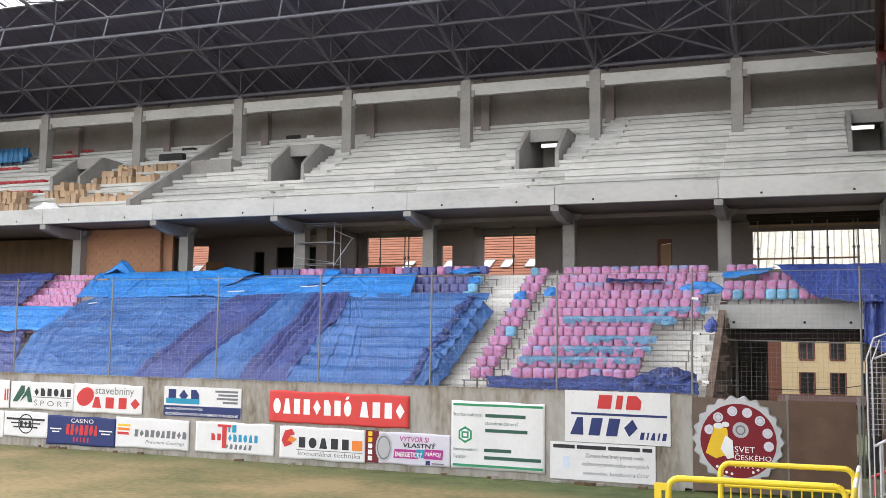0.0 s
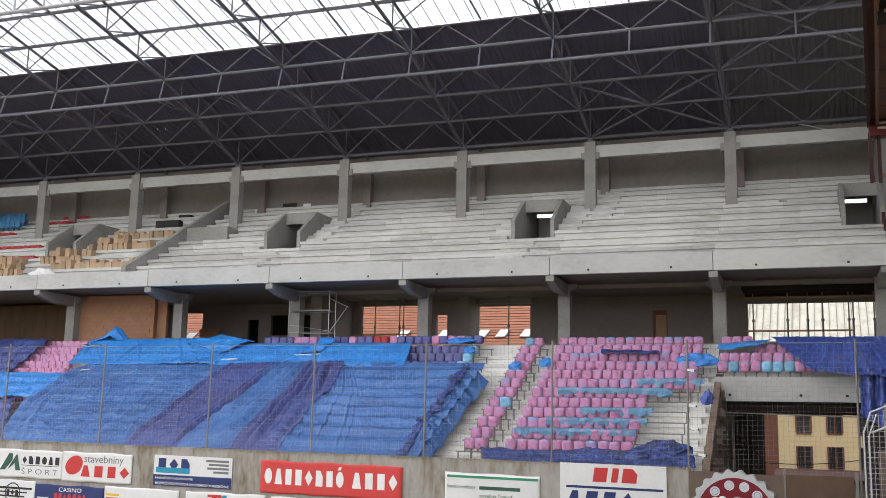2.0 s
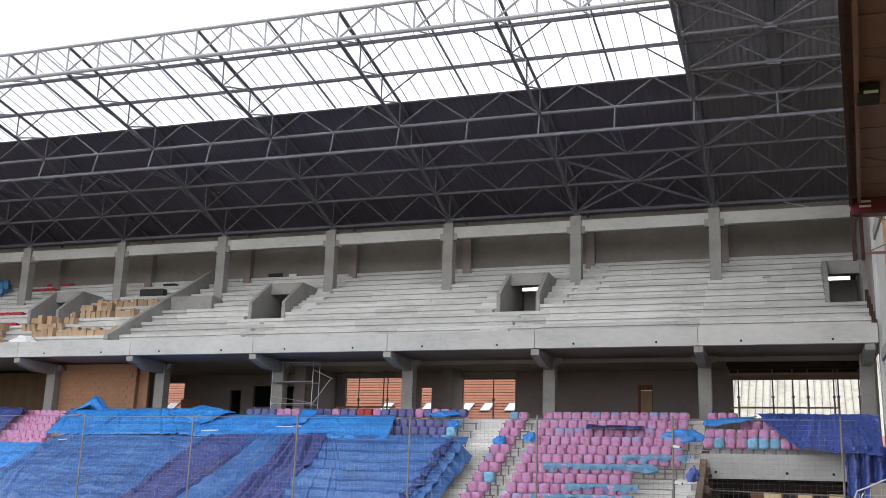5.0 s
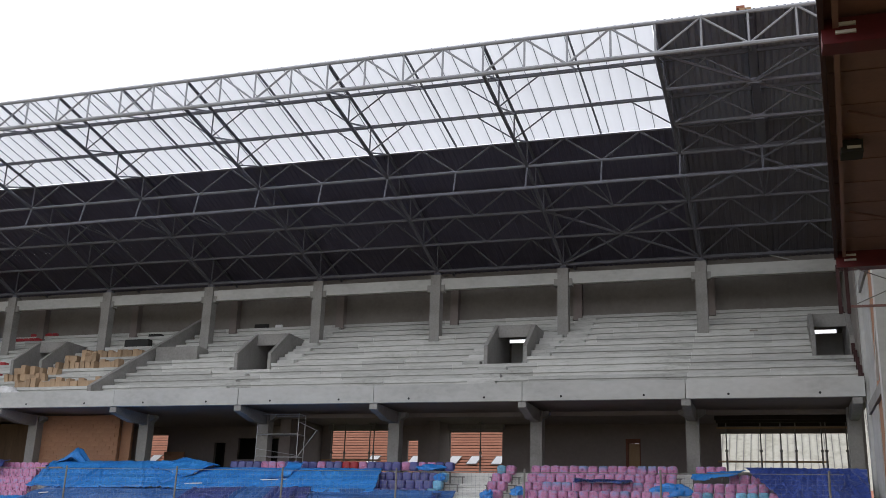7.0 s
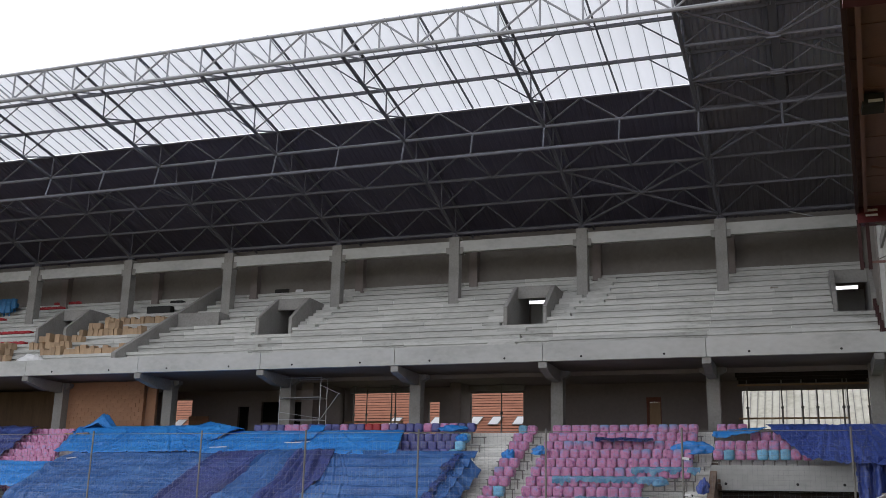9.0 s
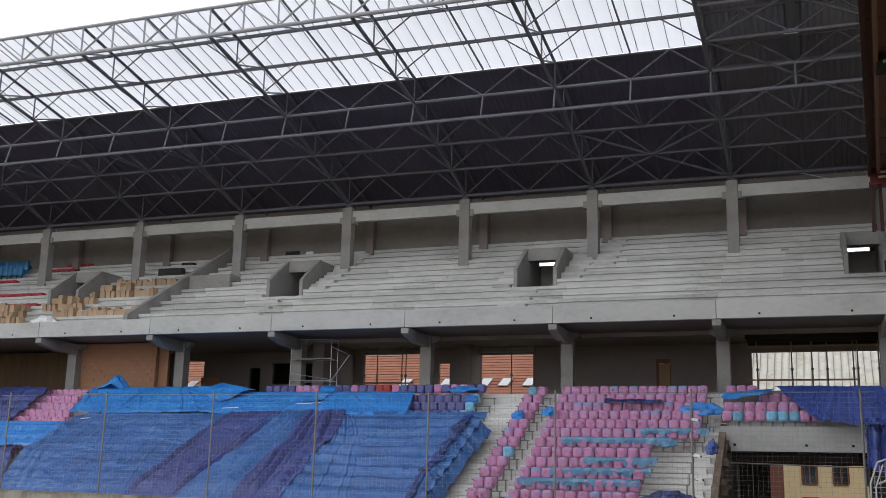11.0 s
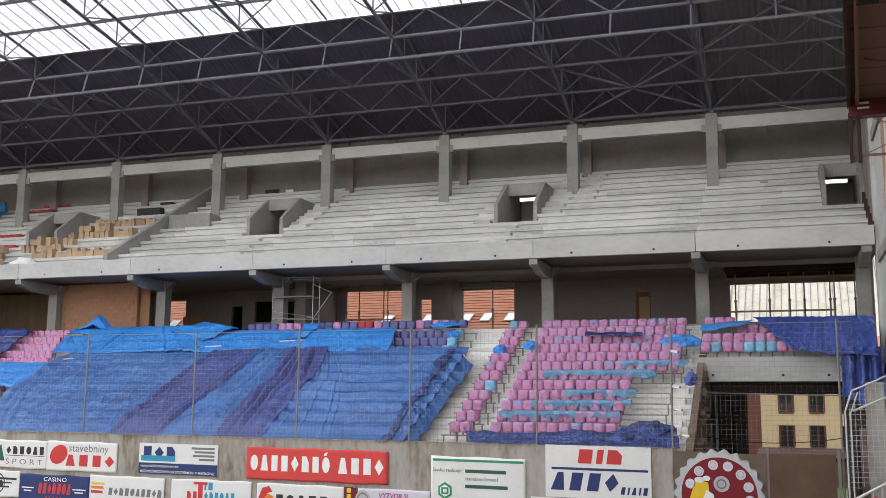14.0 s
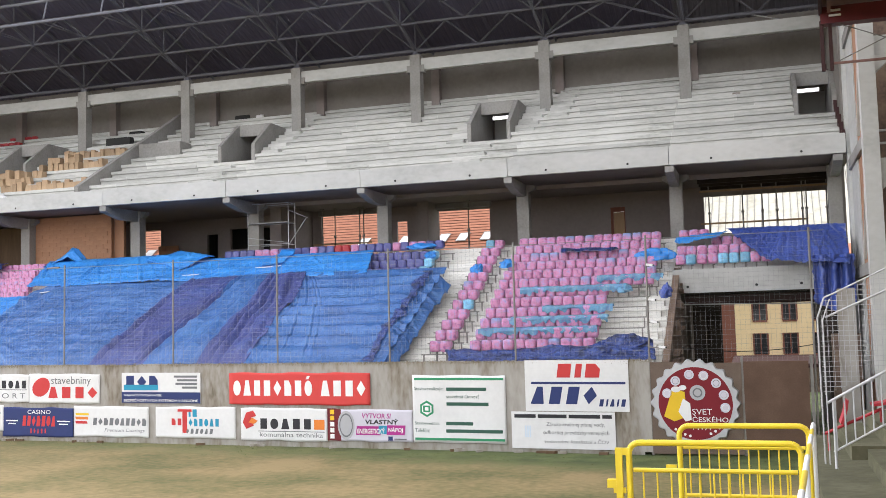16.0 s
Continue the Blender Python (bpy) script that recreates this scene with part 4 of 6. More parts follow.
            part(name, bm, mat, ob)
    return ob


QUAD = [(0, 0)] * 4
tarp("tarpaulin", QUAD, TARP, "wide blue tarpaulin over rows of seats", 190, 150, .07, .055, seed=1, rough=1.0,
     edges=([(-34.9, -.3), (-35.9, 1.7), (-36.65, 3.7), (-36.6, 5.4), (-36.5, 7.0), (-36.0, 8.6)], [(-27.6, -.35), (-27.2, 4), (-26.9, 8.4)]),
     creases=((.02, .03, .10, .2), (.055, .01, .08, .15), (.10, .02, .07, .2), (.17, .02, .06, .2), (.05, .25, .05, .15), (.42, .62, .05, .2), (.2, .5, .045, .2), (.6, .75, .05, .25)))
tarp("tarpaulin", QUAD, TARP, "blue tarpaulin with violet bands in long folds", 240, 130, .20, .03, seed=2, rough=.9,
     edges=([(-28.2, -.35), (-27.8, 2.6), (-27.7, 5.2), (-27.35, 8.2)], [(-20.6, -.35), (-20.5, 1.9), (-20.8, 3.8), (-20.5, 5.1), (-20.7, 6.4), (-21.15, 8.5)]),
     bands=(TARP_VIOLET, [(.36, .43), (.70, .68)]),
     creases=((.01, .01, .10, .15), (.13, .2, .05, .3), (.28, .40, .10, .12), (.31, .43, .13, .12), (.45, .5, .07, .3), (.52, .57, .06, .2), (.60, .63, .15, .3), (.68, .67, .20, .35), (.745, .71, .12, .15), (.80, .74, .14, .2), (.87, .79, .10, .15), (.95, .86, .10, .2)))
tarp("tarpaulin", QUAD, TARP, "blue tarpaulin stepping down the rows beside the aisle", 170, 200, .12, .13, seed=3, rough=.55,
     edges=([(-20.75, -.35), (-20.7, 1.9), (-20.95, 3.8), (-20.7, 5.1), (-20.9, 6.4), (-21.4, 8.5)], [(-14.4, -.5), (-14.2, 3), (-14.1, 6), (-14.0, 8.4)]),
     creases=((.10, .01, .08, .06), (.26, .03, .09, .05), (.43, .05, .11, .055), (.49, .07, .08, .05)))
tarp("tarpaulin", [(-15.15, -.3), (-14.1, -.3), (-13.6, 7.6), (-14.9, 8.0)], TARP, "crumpled blue tarpaulin edge beside the aisle stairs", 60, 150, .16, .07, seed=21, rag=.22, rough=1.9, fall=.55)
tarp("tarpaulin", [(-15.2, -.3), (-14.9, -.3), (-14.5, 7.8), (-14.85, 7.8)], TARP_DARK, "dark rolled edge of a tarpaulin", 16, 160, .30, .05, seed=15, rag=.35)
tarp("tarpaulin", [(-37.4, 8.3), (-28.2, 8.2), (-28.6, 11.9), (-38.2, 11.8)], TARP_LIGHT, "bright blue tarpaulin along the upper rows", 110, 60, .13, .05, seed=4, rough=.8)
tarp("tarpaulin", [(-28.6, 8.2), (-17.9, 8.15), (-18.5, 11.1), (-28.3, 11.1)], TARP_LIGHT, "bright blue tarpaulin below the top row", 120, 60, .10, .035, seed=24, rough=.7)
tarp("tarpaulin", [(-31.5, 11.0), (-28.6, 9.6), (-27.4, 11.0), (-30.0, 12.1)], TARP_LIGHT, "pale blue tarpaulin fold over seats", 40, 30, .24, seed=25)
tarp("tarpaulin", [(-24.0, 9.4), (-23.0, 9.6), (-22.8, 11.5), (-23.6, 11.5)], TARP_LIGHT, "raised blue tarpaulin fold over a seat", 24, 30, .22, seed=26, rag=.2)
tarp("tarpaulin", [(-41.5, 4.2), (-36.4, 4.2), (-36.2, 7.1), (-45.5, 7.2)], TARP_LIGHT, "bright blue tarpaulin sheet over seats", 60, 40, .12, seed=6)
tarp("tarpaulin", [(.1, 7.5), (3.3, 7.2), (3.45, 11.5), (-1.55, 11.6)], TARP_ROYAL, "blue tarpaulin over the terrace end", 80, 80, .08, .05, seed=7, fan=(1.5, 13, .14))
tarp("tarpaulin", [(-3.75, 10.0), (-1.9, 10.3), (-1.5, 11.2), (-3.7, 10.7)], TARP_LIGHT, "bright blue tarpaulin strip across the seats", 40, 16, .10, seed=8)
tarp("tarpaulin", [(-11.7, -.35), (-3.9, -.4), (-4.1, 1.1), (-12.1, .5)], TARP_DARK, "crumpled dark blue tarpaulin on the front row", 140, 40, -.12, .1, seed=9, rag=.25, rough=1.8)
tarp("tarpaulin", [(-8.8, 9.6), (-6.2, 9.6), (-6.3, 10.0), (-8.9, 10.0)], TARP_DARK, "dark rolled tarpaulin between seat rows", 36, 8, .1, seed=13, rag=.2)
tarp("tarpaulin", [(-47.0, 6.2), (-40.4, 6.8), (-41.2, 12.0), (-47.5, 12.1)], TARP_VIOLET, "violet blue tarpaulin over far rows of seats", 70, 60, .10, .09, seed=27, rag=.25, rough=1.2)
tarp("tarpaulin", [(-41.5, -.3), (-34.8, -.3), (-37.6, 4.1), (-43.0, 4.2)], TARP_VIOLET, "violet blue tarpaulin sheet at the wall", 70, 50, .02, .09, seed=28, rag=.2, rough=1.2)


def rag(x, k, w, h, mat, seed):
    """A bunched piece of sheeting thrown over the seats."""
    bm = B()
    bmesh.ops.create_icosphere(bm, subdivisions=5, radius=1)
    y = 37.9 + .83 * k
    for v in bm.verts:
        c = v.co.copy()
        r = 1 + .35 * noise.noise(c * 1.6 + Vector((seed, 0, 0))) - .18 * ridged(c.x * 1.8 + seed, c.y * 1.8, c.z * 1.8, 4) + .05 * noise.noise(c * 7 + Vector((0, seed, 0)))
        c.z = max(c.z, -.35)
        v.co = Vector((x + c.x * w * r, y + c.y * .30 * r + .06, drape_z(y) - .02 + .45 * c.y * .30 + c.z * h * r))
    for f in bm.faces:
        f.smooth = True
    thing("rag", bm, mat, "bunched scrap of plastic sheeting over the seats", "plastic sheet", "scraps of sheeting")


for j, (x, k, w, h, m) in enumerate(((-12.58, 8.47, 0.32, 0.30, TARP_LIGHT), (-11.29, 9.04, 0.34, 0.20, TARP_LIGHT), (-4.58, 9.28, 0.80, 0.32, TARP_LIGHT), (-3.87, 5.36, 0.24, 0.36, TARP_ROYAL), (-5.65, 5.85, 0.34, 0.18, FILM), (-5.17, 0.86, 0.95, 0.34, TARP_DARK), (-6.02, 0.18, 0.80, 0.20, TARP_DARK), (-15.36, 10.54, 0.30, 0.20, TARP_LIGHT), (-16.24, 11.82, 0.75, 0.16, TARP_LIGHT))):
    rag(x, k, w, h, m, 3.7 * j)
# a tent-like fold over something upright
bm = B()
g = []
for j in range(25):
    row = []
    for i in range(37):
        x, y = -38.6 + 3.9 * i / 36, 47.3 + 1.5 * j / 24
        d = abs(x + 36.7 + .12 * math.sin(j)) / (1.7 if x < -36.7 else 1.0)
        row.append(bm.verts.new((x, y, E0 + 3.9 + 1.05 * max(0, 1 - d) ** 1.3 * math.sin(math.pi * min(1, .15 + j / 26)) + .06 * noise.noise((x * 3, y * 3, 1)))))
    g.append(row)
for j in range(24):
    for i in range(36):
        f = bm.faces.new((g[j][i], g[j][i + 1], g[j + 1][i + 1], g[j + 1][i]))
        f.smooth = True
ob = thing("tarpaulin", bm, TARP_LIGHT, "bright blue tarpaulin peaked like a tent", "tarpaulin", "tarpaulins over the seats")
s = ob.modifiers.new("thickness", "SOLIDIFY")
s.thickness = .012
for x, k, w in ((-38.4, 10.7, 1.5), (-35.9, 7.4, .5), (-28.2, 8.8, .9), (-24.3, 9.4, 1.4)):
    y = 37.9 + .83 * k
    bm = B(); bar(bm, (x, y, drape_z(y) + .22), (x + w, y + .1, drape_z(y) + .27), .28 if w > 1.45 else .08, .05)
    thing("plank", bm, TIMBER if w > 1.45 else WHITE, "loose plank weighing down the tarpaulin", "plank", "planks on the tarpaulins")
# the end of the tarpaulin hangs down beside the gateway
bm = B()
g = [[bm.verts.new((1.9 + 1.6 * u / 24 + .12 * noise.noise((v * .3, u, 2)), 44.25 + .16 * math.sin(u * .9 + .3 * noise.noise((v * .2, 0, 1))) , E0 + 2.5 - 2.4 * v / 24 * (1 - .35 * abs(u / 24 - .55)))) for u in range(25)] for v in range(25)]
for v in range(24):
    for u in range(24):
        f = bm.faces.new((g[v][u], g[v][u + 1], g[v + 1][u + 1], g[v + 1][u]))
        f.smooth = True
ob = thing("tarpaulin", bm, TARP_ROYAL, "blue tarpaulin hanging in folds beside the gateway", "tarpaulin", "tarpaulins over the seats")
s = ob.modifiers.new("thickness", "SOLIDIFY")
s.thickness = .012

# ---- cartons ----
def carton_mesh(w, d, h):
    bm = B()
    box(bm, -w / 2, w / 2, -d / 2, d / 2, 0, h)
    bmesh.ops.bevel(bm, geom=bm.edges[:], offset=.01, segments=1)
    return mesh_of("carton", bm, CARD)


CARTONS = [carton_mesh(w, d, h) for w, d, h in ((.30, .42, .50), (.40, .42, .42), (.34, .45, .56), (.27, .42, .48), (.5, .45, .34), (.32, .42, .44))]


def carton(x, y, z, lean=0):
    ob = new("carton", random.choice(CARTONS))
    ob.matrix_basis = pose(x, y, z, 0, lean, random.uniform(-14, 14))
    tagged(ob, "brown cardboard carton on the concrete terrace", "carton", "stacked cartons")
    return ob.data


for k, x0, x1, high in ((1, -41.6, -35.9, 1), (2, -43.3, -40.2, 2), (3, -43.2, -40.4, 1), (4, -41.4, -38.7, 2), (4, -38.2, -37.0, 1), (6, -41.0, -36.8, 1), (0, -47.0, -43.4, 1), (1, -47.8, -44.2, 2), (2, -47.5, -44.6, 1)):
    x = x0
    while x < x1:
        me = carton(x, UP[k][0] + .45, UP[k][1], random.choice((0, 0, 0, 7, -9)))
        if high == 2 and random.random() < .6:
            carton(x, UP[k][0] + .45, UP[k][1] + me.vertices[0].co.z * 0 + max(v.co.z for v in me.vertices))
        x += .34 + random.random() * .06 + (.3 if random.random() < .05 else 0)
for x, k, w, h, name, label, m in ((-38.7, 8, 1.75, .5, "crate", "black plastic crate on the upper terrace", DARK), (-31.45, 11, 1.0, .3, "crate", "dark crate on the top row", DARK), (-30.2, 11, .5, .22, "bag", "small white sack on the top row", WHITE), (-38.75, 10, .9, .22, "crate", "dark crate on an upper row", DARK), (-.95, 7, .4, .12, "rubble_piece", "small piece of concrete rubble", CONCRETE_OLD)):
    bm = B(); box(bm, x - w / 2, x + w / 2, UP[k][0] + .2, UP[k][0] + .65, UP[k][1] + .0, UP[k][1] + h)
    bmesh.ops.bevel(bm, geom=bm.edges[:], offset=.04, segments=2)
    thing(name, bm, m, label, name.replace("_", " "))
bm = B()
bmesh.ops.create_icosphere(bm, subdivisions=3, radius=1)
for v in bm.verts:
    v.co = Vector((-41.8, UP[0][0] + .5, UP[0][1])) + Vector((v.co.x * .95, v.co.y * .4, max(0, v.co.z) * .5)) * (1 + .3 * noise.noise(v.co * 2))
thing("crumpled_foil", bm, WHITE, "heap of crumpled clear plastic foil", "plastic foil")

# ---- concourse ----
wall = empty("wall_brick", (-42.1, 50, FLOOR_L), "orange hollow-brick infill wall between columns", "wall", kind="structure")
bm = B(); box(bm, -42.1, -35.85, 50.03, 50.28, FLOOR_L, E0 + 6.95); part("mortar", bm, MORTAR, wall)
bm = B(); box(bm, -.244, .244, 0, .1, -.121, .121); BR = mesh_of("brick", bm, BRICK)
for r in range(15):
    for c in range(13):
        x = -41.85 + .5 * c - (.25 if r % 2 else 0)
        if x > -36.0 or x < -41.9:
            continue
        b = new("brick", BR)
        b.location = Vector((x, 50.0 + random.uniform(-.006, .006), FLOOR_L + .13 + .25 * r)) - wall.location
        b.parent = wall
bm = B(); box(bm, -35.84, -35.2, 50.3, 50.5, FLOOR_L, E0 + 6.9)
thing("wall_return", bm, BRICK, "brown brick return wall in the concourse", "wall", kind="structure")
bm = B(); box(bm, -61.5, -42.2, 52.9, 53.1, FLOOR_L, E0 + 6.9)
thing("wall_hoarding", bm, TIMBER_DARK, "dark timber hoarding in the concourse", "wall", kind="structure")
pile = empty("brick_pile", (-35.65, 55.6, FLOOR_L), "low pile of orange bricks by the wall", "brick pile")
for r in range(int((E0 + 5.7 - FLOOR_L) / .25)):
    for c in range(3):
        b = new("brick", BR)
        b.location = (-.45 + .45 * c + random.uniform(-.03, .03), random.uniform(-.03, .03), .125 + .25 * r)
        b.parent = pile

door = empty("door_timber", (-7.54, 56.1, FLOOR_L), "pale timber door standing in a bare frame", "door")
bm = B(); box(bm, -7.78, -7.2, 56.05, 56.1, FLOOR_L, E0 + 6.0); part("leaf", bm, TIMBER, door)
for x0, x1, z0, z1 in ((-7.93, -7.79, FLOOR_L, E0 + 6.26), (-7.19, -7.15, FLOOR_L, E0 + 6.26), (-7.79, -7.19, E0 + 6.02, E0 + 6.26)):
    bm = B(); box(bm, x0, x1, 56.0 - .03, 56.2, z0, z1); part("frame", bm, MAROON, door)

for xs, y in (((-24.7, -23.9, -22.35, -22.1), 54.8), ((-15.75,), 54.8), ((-2.55, -.9, .05, .75, 1.95, 2.15, 3.1), 53.5)):
    for x in xs:
        p = empty("steel_prop", (x, y, FLOOR_L), "dark adjustable steel prop under the soffit", "steel prop", "props of the concourse")
        bm = B(); tube(bm, (x, y, FLOOR_L), (x, y, E0 + 5.4), .045, 8); part("outer_tube", bm, POST, p)
        bm = B(); tube(bm, (x, y, E0 + 5.4), (x, y, E0 + 7.0), .033, 8); part("inner_tube", bm, POST, p)
        bm = B(); tube(bm, (x, y, E0 + 5.33), (x, y, E0 + 5.43), .08, 8); part("collar", bm, POST, p)
        bm = B(); box(bm, x - .1, x + .1, y - .1, y + .1, E0 + 7.0, E0 + 7.05); part("head_plate", bm, POST, p)
for x0, x1, y, z in ((-25.3, -21.6, 54.8, E0 + 4.95), (-3, 2.2, 53.5, E0 + 4.85), (-3, 3.3, 53.4, E0 + 6.5)):
    bm = B(); bar(bm, (x0, y, z), (x1, y, z), .06, .09)
    thing("timber_rail", bm, TIMBER, "rough timber rail across the opening", "rail", "site rails")
for y in (52.0, 53.2, 54.6):
    bm = B(); bar(bm, (-3, y, E0 + 6.85), (3.4, y, E0 + 6.85), .16, .24)
    thing("formwork_beam", bm, SHADE_BROWN, "dark formwork beam under the soffit", "timber beam", "formwork beams")

sc = empty("scaffold_tower", (-25.25, 49.3, FLOOR_L), "pale aluminium scaffold tower in the concourse", "scaffold")
for x in (-26.45, -24.05):
    for y in (48.95, 49.75):
        bm = B(); tube(bm, (x, y, FLOOR_L), (x, y, E0 + 6.85), .024); part("upright", bm, STEEL_LIGHT, sc)
for z in (E0 + 4.6, E0 + 5.75, E0 + 6.8):
    for y in (48.95, 49.75):
        bm = B(); tube(bm, (-26.45, y, z), (-24.05, y, z), .02); part("ledger", bm, STEEL_LIGHT, sc)
    for x in (-26.45, -24.05):
        bm = B(); tube(bm, (x, 48.95, z), (x, 49.75, z), .02); part("transom", bm, STEEL_LIGHT, sc)
bm = B(); box(bm, -26.45, -24.05, 49.0, 49.7, E0 + 5.77, E0 + 5.81); part("platform", bm, POST, sc, "grey platform board")
bm = B(); tube(bm, (-24.05, 48.93, E0 + 4.5), (-23.0, 48.93, E0 + 5.9), .02); part("brace", bm, STEEL_LIGHT, sc)
bm = B(); tube(bm, (-24.05, 48.93, E0 + 6.4), (-22.9, 48.93, E0 + 5.9), .018); part("brace", bm, STEEL_LIGHT, sc)
bm = B(); tube(bm, (-26.45, 48.93, E0 + 5.0), (-24.05, 48.93, E0 + 4.65), .016); part("brace", bm, STEEL_LIGHT, sc)

# ---- the gateway ----
gb = empty("gate_beam", (-.95, 45.2, E0 + 1.1), "pale concrete beam over the gateway with drain holes", "beam", kind="structure")
bm = B(); box(bm, -3.82, 1.95, 45.2, 45.5, E0 + 1.14, E0 + 2.16); bmesh.ops.bevel(bm, geom=bm.edges[:], offset=.02, segments=1); part("panel", bm, CONCRETE_PALE, gb)
for x in (-.35, 1.45, -3.2):
    bm = B(); tube(bm, (x, 45.19, E0 + 1.4), (x, 45.23, E0 + 1.4), .06, 10); part("drain_hole", bm, DARK, gb)
bm = B(); prism(bm, [(37.8, -.2), (37.8, 2.6), (45.5, 6.9), (47.8, 7.6), (56, 7.6), (56, -.2)], -3.82, -3.55)
thing("wall_gate_side", bm, RUBBLE, "broken brown brick flank of the terrace in the gateway", "wall", kind="structure")
for j in range(46):
    y, z = 37.6 + random.random() * .6, random.uniform(.2, 3.0)
    y = 37.9 + j * .16
    z = random.uniform(max(.1, 2.6 + (y - 37.8) * .56 - 2.4), 2.5 + (y - 37.8) * .56)
    bm = B(); box(bm, -3.55, -3.42 + random.uniform(0, .14), y, y + random.uniform(.18, .34), z, z + random.uniform(.1, .22))
    thing("broken_brick", bm, RUBBLE, "broken brick jutting from the raw flank", "brick", "raw bricks of the flank")
# soffit, piers and walls in here are coloured dark in place of shade
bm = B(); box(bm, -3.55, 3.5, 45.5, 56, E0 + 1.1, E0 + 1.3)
thing("ceiling_gate", bm, SHADE_BROWN, "concrete soffit of the gateway with shade in its colour", "ceiling", kind="structure")
for y in (47.5, 50, 53):
    bm = B(); bar(bm, (-3.5, y, E0 + .9), (3.4, y, E0 + .9), .25, .35)
    thing("gate_joist", bm, MAROON_DARK, "dark red steel joist under the gateway soffit", "beam", "joists of the gateway", "structure")
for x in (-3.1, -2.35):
    bm = B(); box(bm, x - .3, x + .28, 50.5, 51.0, -.1, E0 + .8); thing("gate_pier", bm, SHADE_BROWN, "brick pier inside the gateway with shade in its colour", "pier", "piers of the gateway", "structure")
bm = B(); box(bm, -3.55, -2.3, 56, 56.3, -.1, E0 + 1.1); thing("wall_gate_rear", bm, SHADE_BROWN, "wall behind the gateway with shade in its dark brown colour", "wall", kind="structure")
bm = B(); box(bm, 2.4, 3.5, 45.5, 56, -.1, E0 + 1.1); thing("wall_gate_right", bm, SHADE_BROWN, "side wall of the gateway with shade in its colour", "wall", kind="structure")
# white bar in place of the daylight gap below the beam
bm = B(); bar(bm, (-.72, 46.0, E0 + 1.13), (1.66, 46.0, E0 + 1.13), .05, .07); thing("cable_trunking", bm, WHITE, "white bar standing in for a bright gap under the gateway soffit", "trunking")
bm = B(); tube(bm, (-3.6, 45.1, E0 + .65), (2.2, 45.1, E0 + .55), .03); thing("gate_pipe", bm, POST, "thin dull pipe below the gate beam", "pipe")

# houses behind
house = empty("cream_house", (1, 78, 0), "cream rendered house with dark windows behind the gateway", "house")
bm = B(); holes = [(c - .5, c + .5, z - .76, z + .76) for c in (-.5, 1.57, 3.65, 5.75) for z in (2.9, 5.35)]
holed(bm, -2.25, 8, -.2, 8.4, 78, 78.4, holes); part("wall", bm, CREAM, house)
for x0, x1, z0, z1 in holes:
    w = empty("window", (0, 0, 0)); w.parent = house; w.matrix_parent_inverse = Matrix.Translation(-Vector(house.location))
    bm = B(); box(bm, x0, x1, 78.2, 78.24, z0, z1)
    me = mesh_of("pane", bm, GLASS_DARK); p = new("pane", me); p.parent = w
    bm = B()
    for a in ((x0 - .06, x0 + .06, z0, z1), (x1 - .06, x1 + .06, z0, z1), ((x0 + x1) / 2 - .04, (x0 + x1) / 2 + .04, z0, z1), (x0, x1, z0 - .12, z0), (x0, x1, z1 - .06, z1)):
        box(bm, a[0], a[1], 77.95, 78.2, a[2], a[3])
    p = new("frame", mesh_of("frame", bm, MAROON)); p.parent = w
bm = B(); box(bm, -2.3, 8.2, 77.7, 78.0, .0, .9); part("plinth", bm, MAROON, house)
bm = B(); box(bm, -3.6, -2.26, 78, 78.4, -.2, 8.4); part("side_wall", bm, MAROON, house, "maroon side wall")
bm = B(); prism(bm, [(77.4, 8.4), (82, 10.2), (86, 8.4)], -6.4, 8.4); part("roof", bm, TILE, house)
bm = B(); prism(bm, [(70, 1.5), (70, 1.75), (76.5, 2.12), (76.5, 1.9)], -2.4, 6); thing("shed_roof", bm, MAROON_DARK, "low dark red shed roof behind the gateway", "shed roof")
bm = B(); box(bm, -2.4, 6, 70.3, 76, -.1, 1.55); thing("shed", bm, RUBBLE, "low dark brick shed behind the gateway", "shed")
bm = B()
pts = [Vector((-3.8 + 6.2 * t, 45.0, 3.35 + .3 * (2 * t - 1) ** 2 + .1 * t)) for t in [i / 16 for i in range(17)]]
rings = [[bm.verts.new(p + Vector((0, .02 * math.cos(a), .02 * math.sin(a)))) for a in (2 * math.pi * q / 6 for q in range(6))] for p in pts]
for p, q in zip(rings, rings[1:]):
    for i in range(6):
        bm.faces.new((p[i], p[(i + 1) % 6], q[(i + 1) % 6], q[i]))
thing("cable", bm, DARK, "dark slack cable strung across the gateway", "cable")

red_house = empty("tiled_house", (-38, 76, 0), "house with an orange tiled roof and skylights behind the stand", "house")
bm = B(); box(bm, -62, -14, 78, 88, -.1, 9.6); part("wall", bm, CREAM, red_house)
# dark deck between the courses, coloured for the shade below each tile edge
bm = B(); prism(bm, [(76.6, 8.45), (76.6, 8.5), (84.6, 16.5), (84.6, 16.4)], -63, -13); part("roof_deck", bm, TILE_GAP, red_house)
for r in range(32):
    y0 = 76.5 + .25 * r
    z0 = 8.6 + .25 * r
    bm = B(); prism(bm, [(y0, z0 + .03), (y0 + .015, z0 + .06), (y0 + .20, z0 + .225), (y0 + .20, z0 + .19)], -63, -13)
    part("tile_course", bm, TILE, red_house)
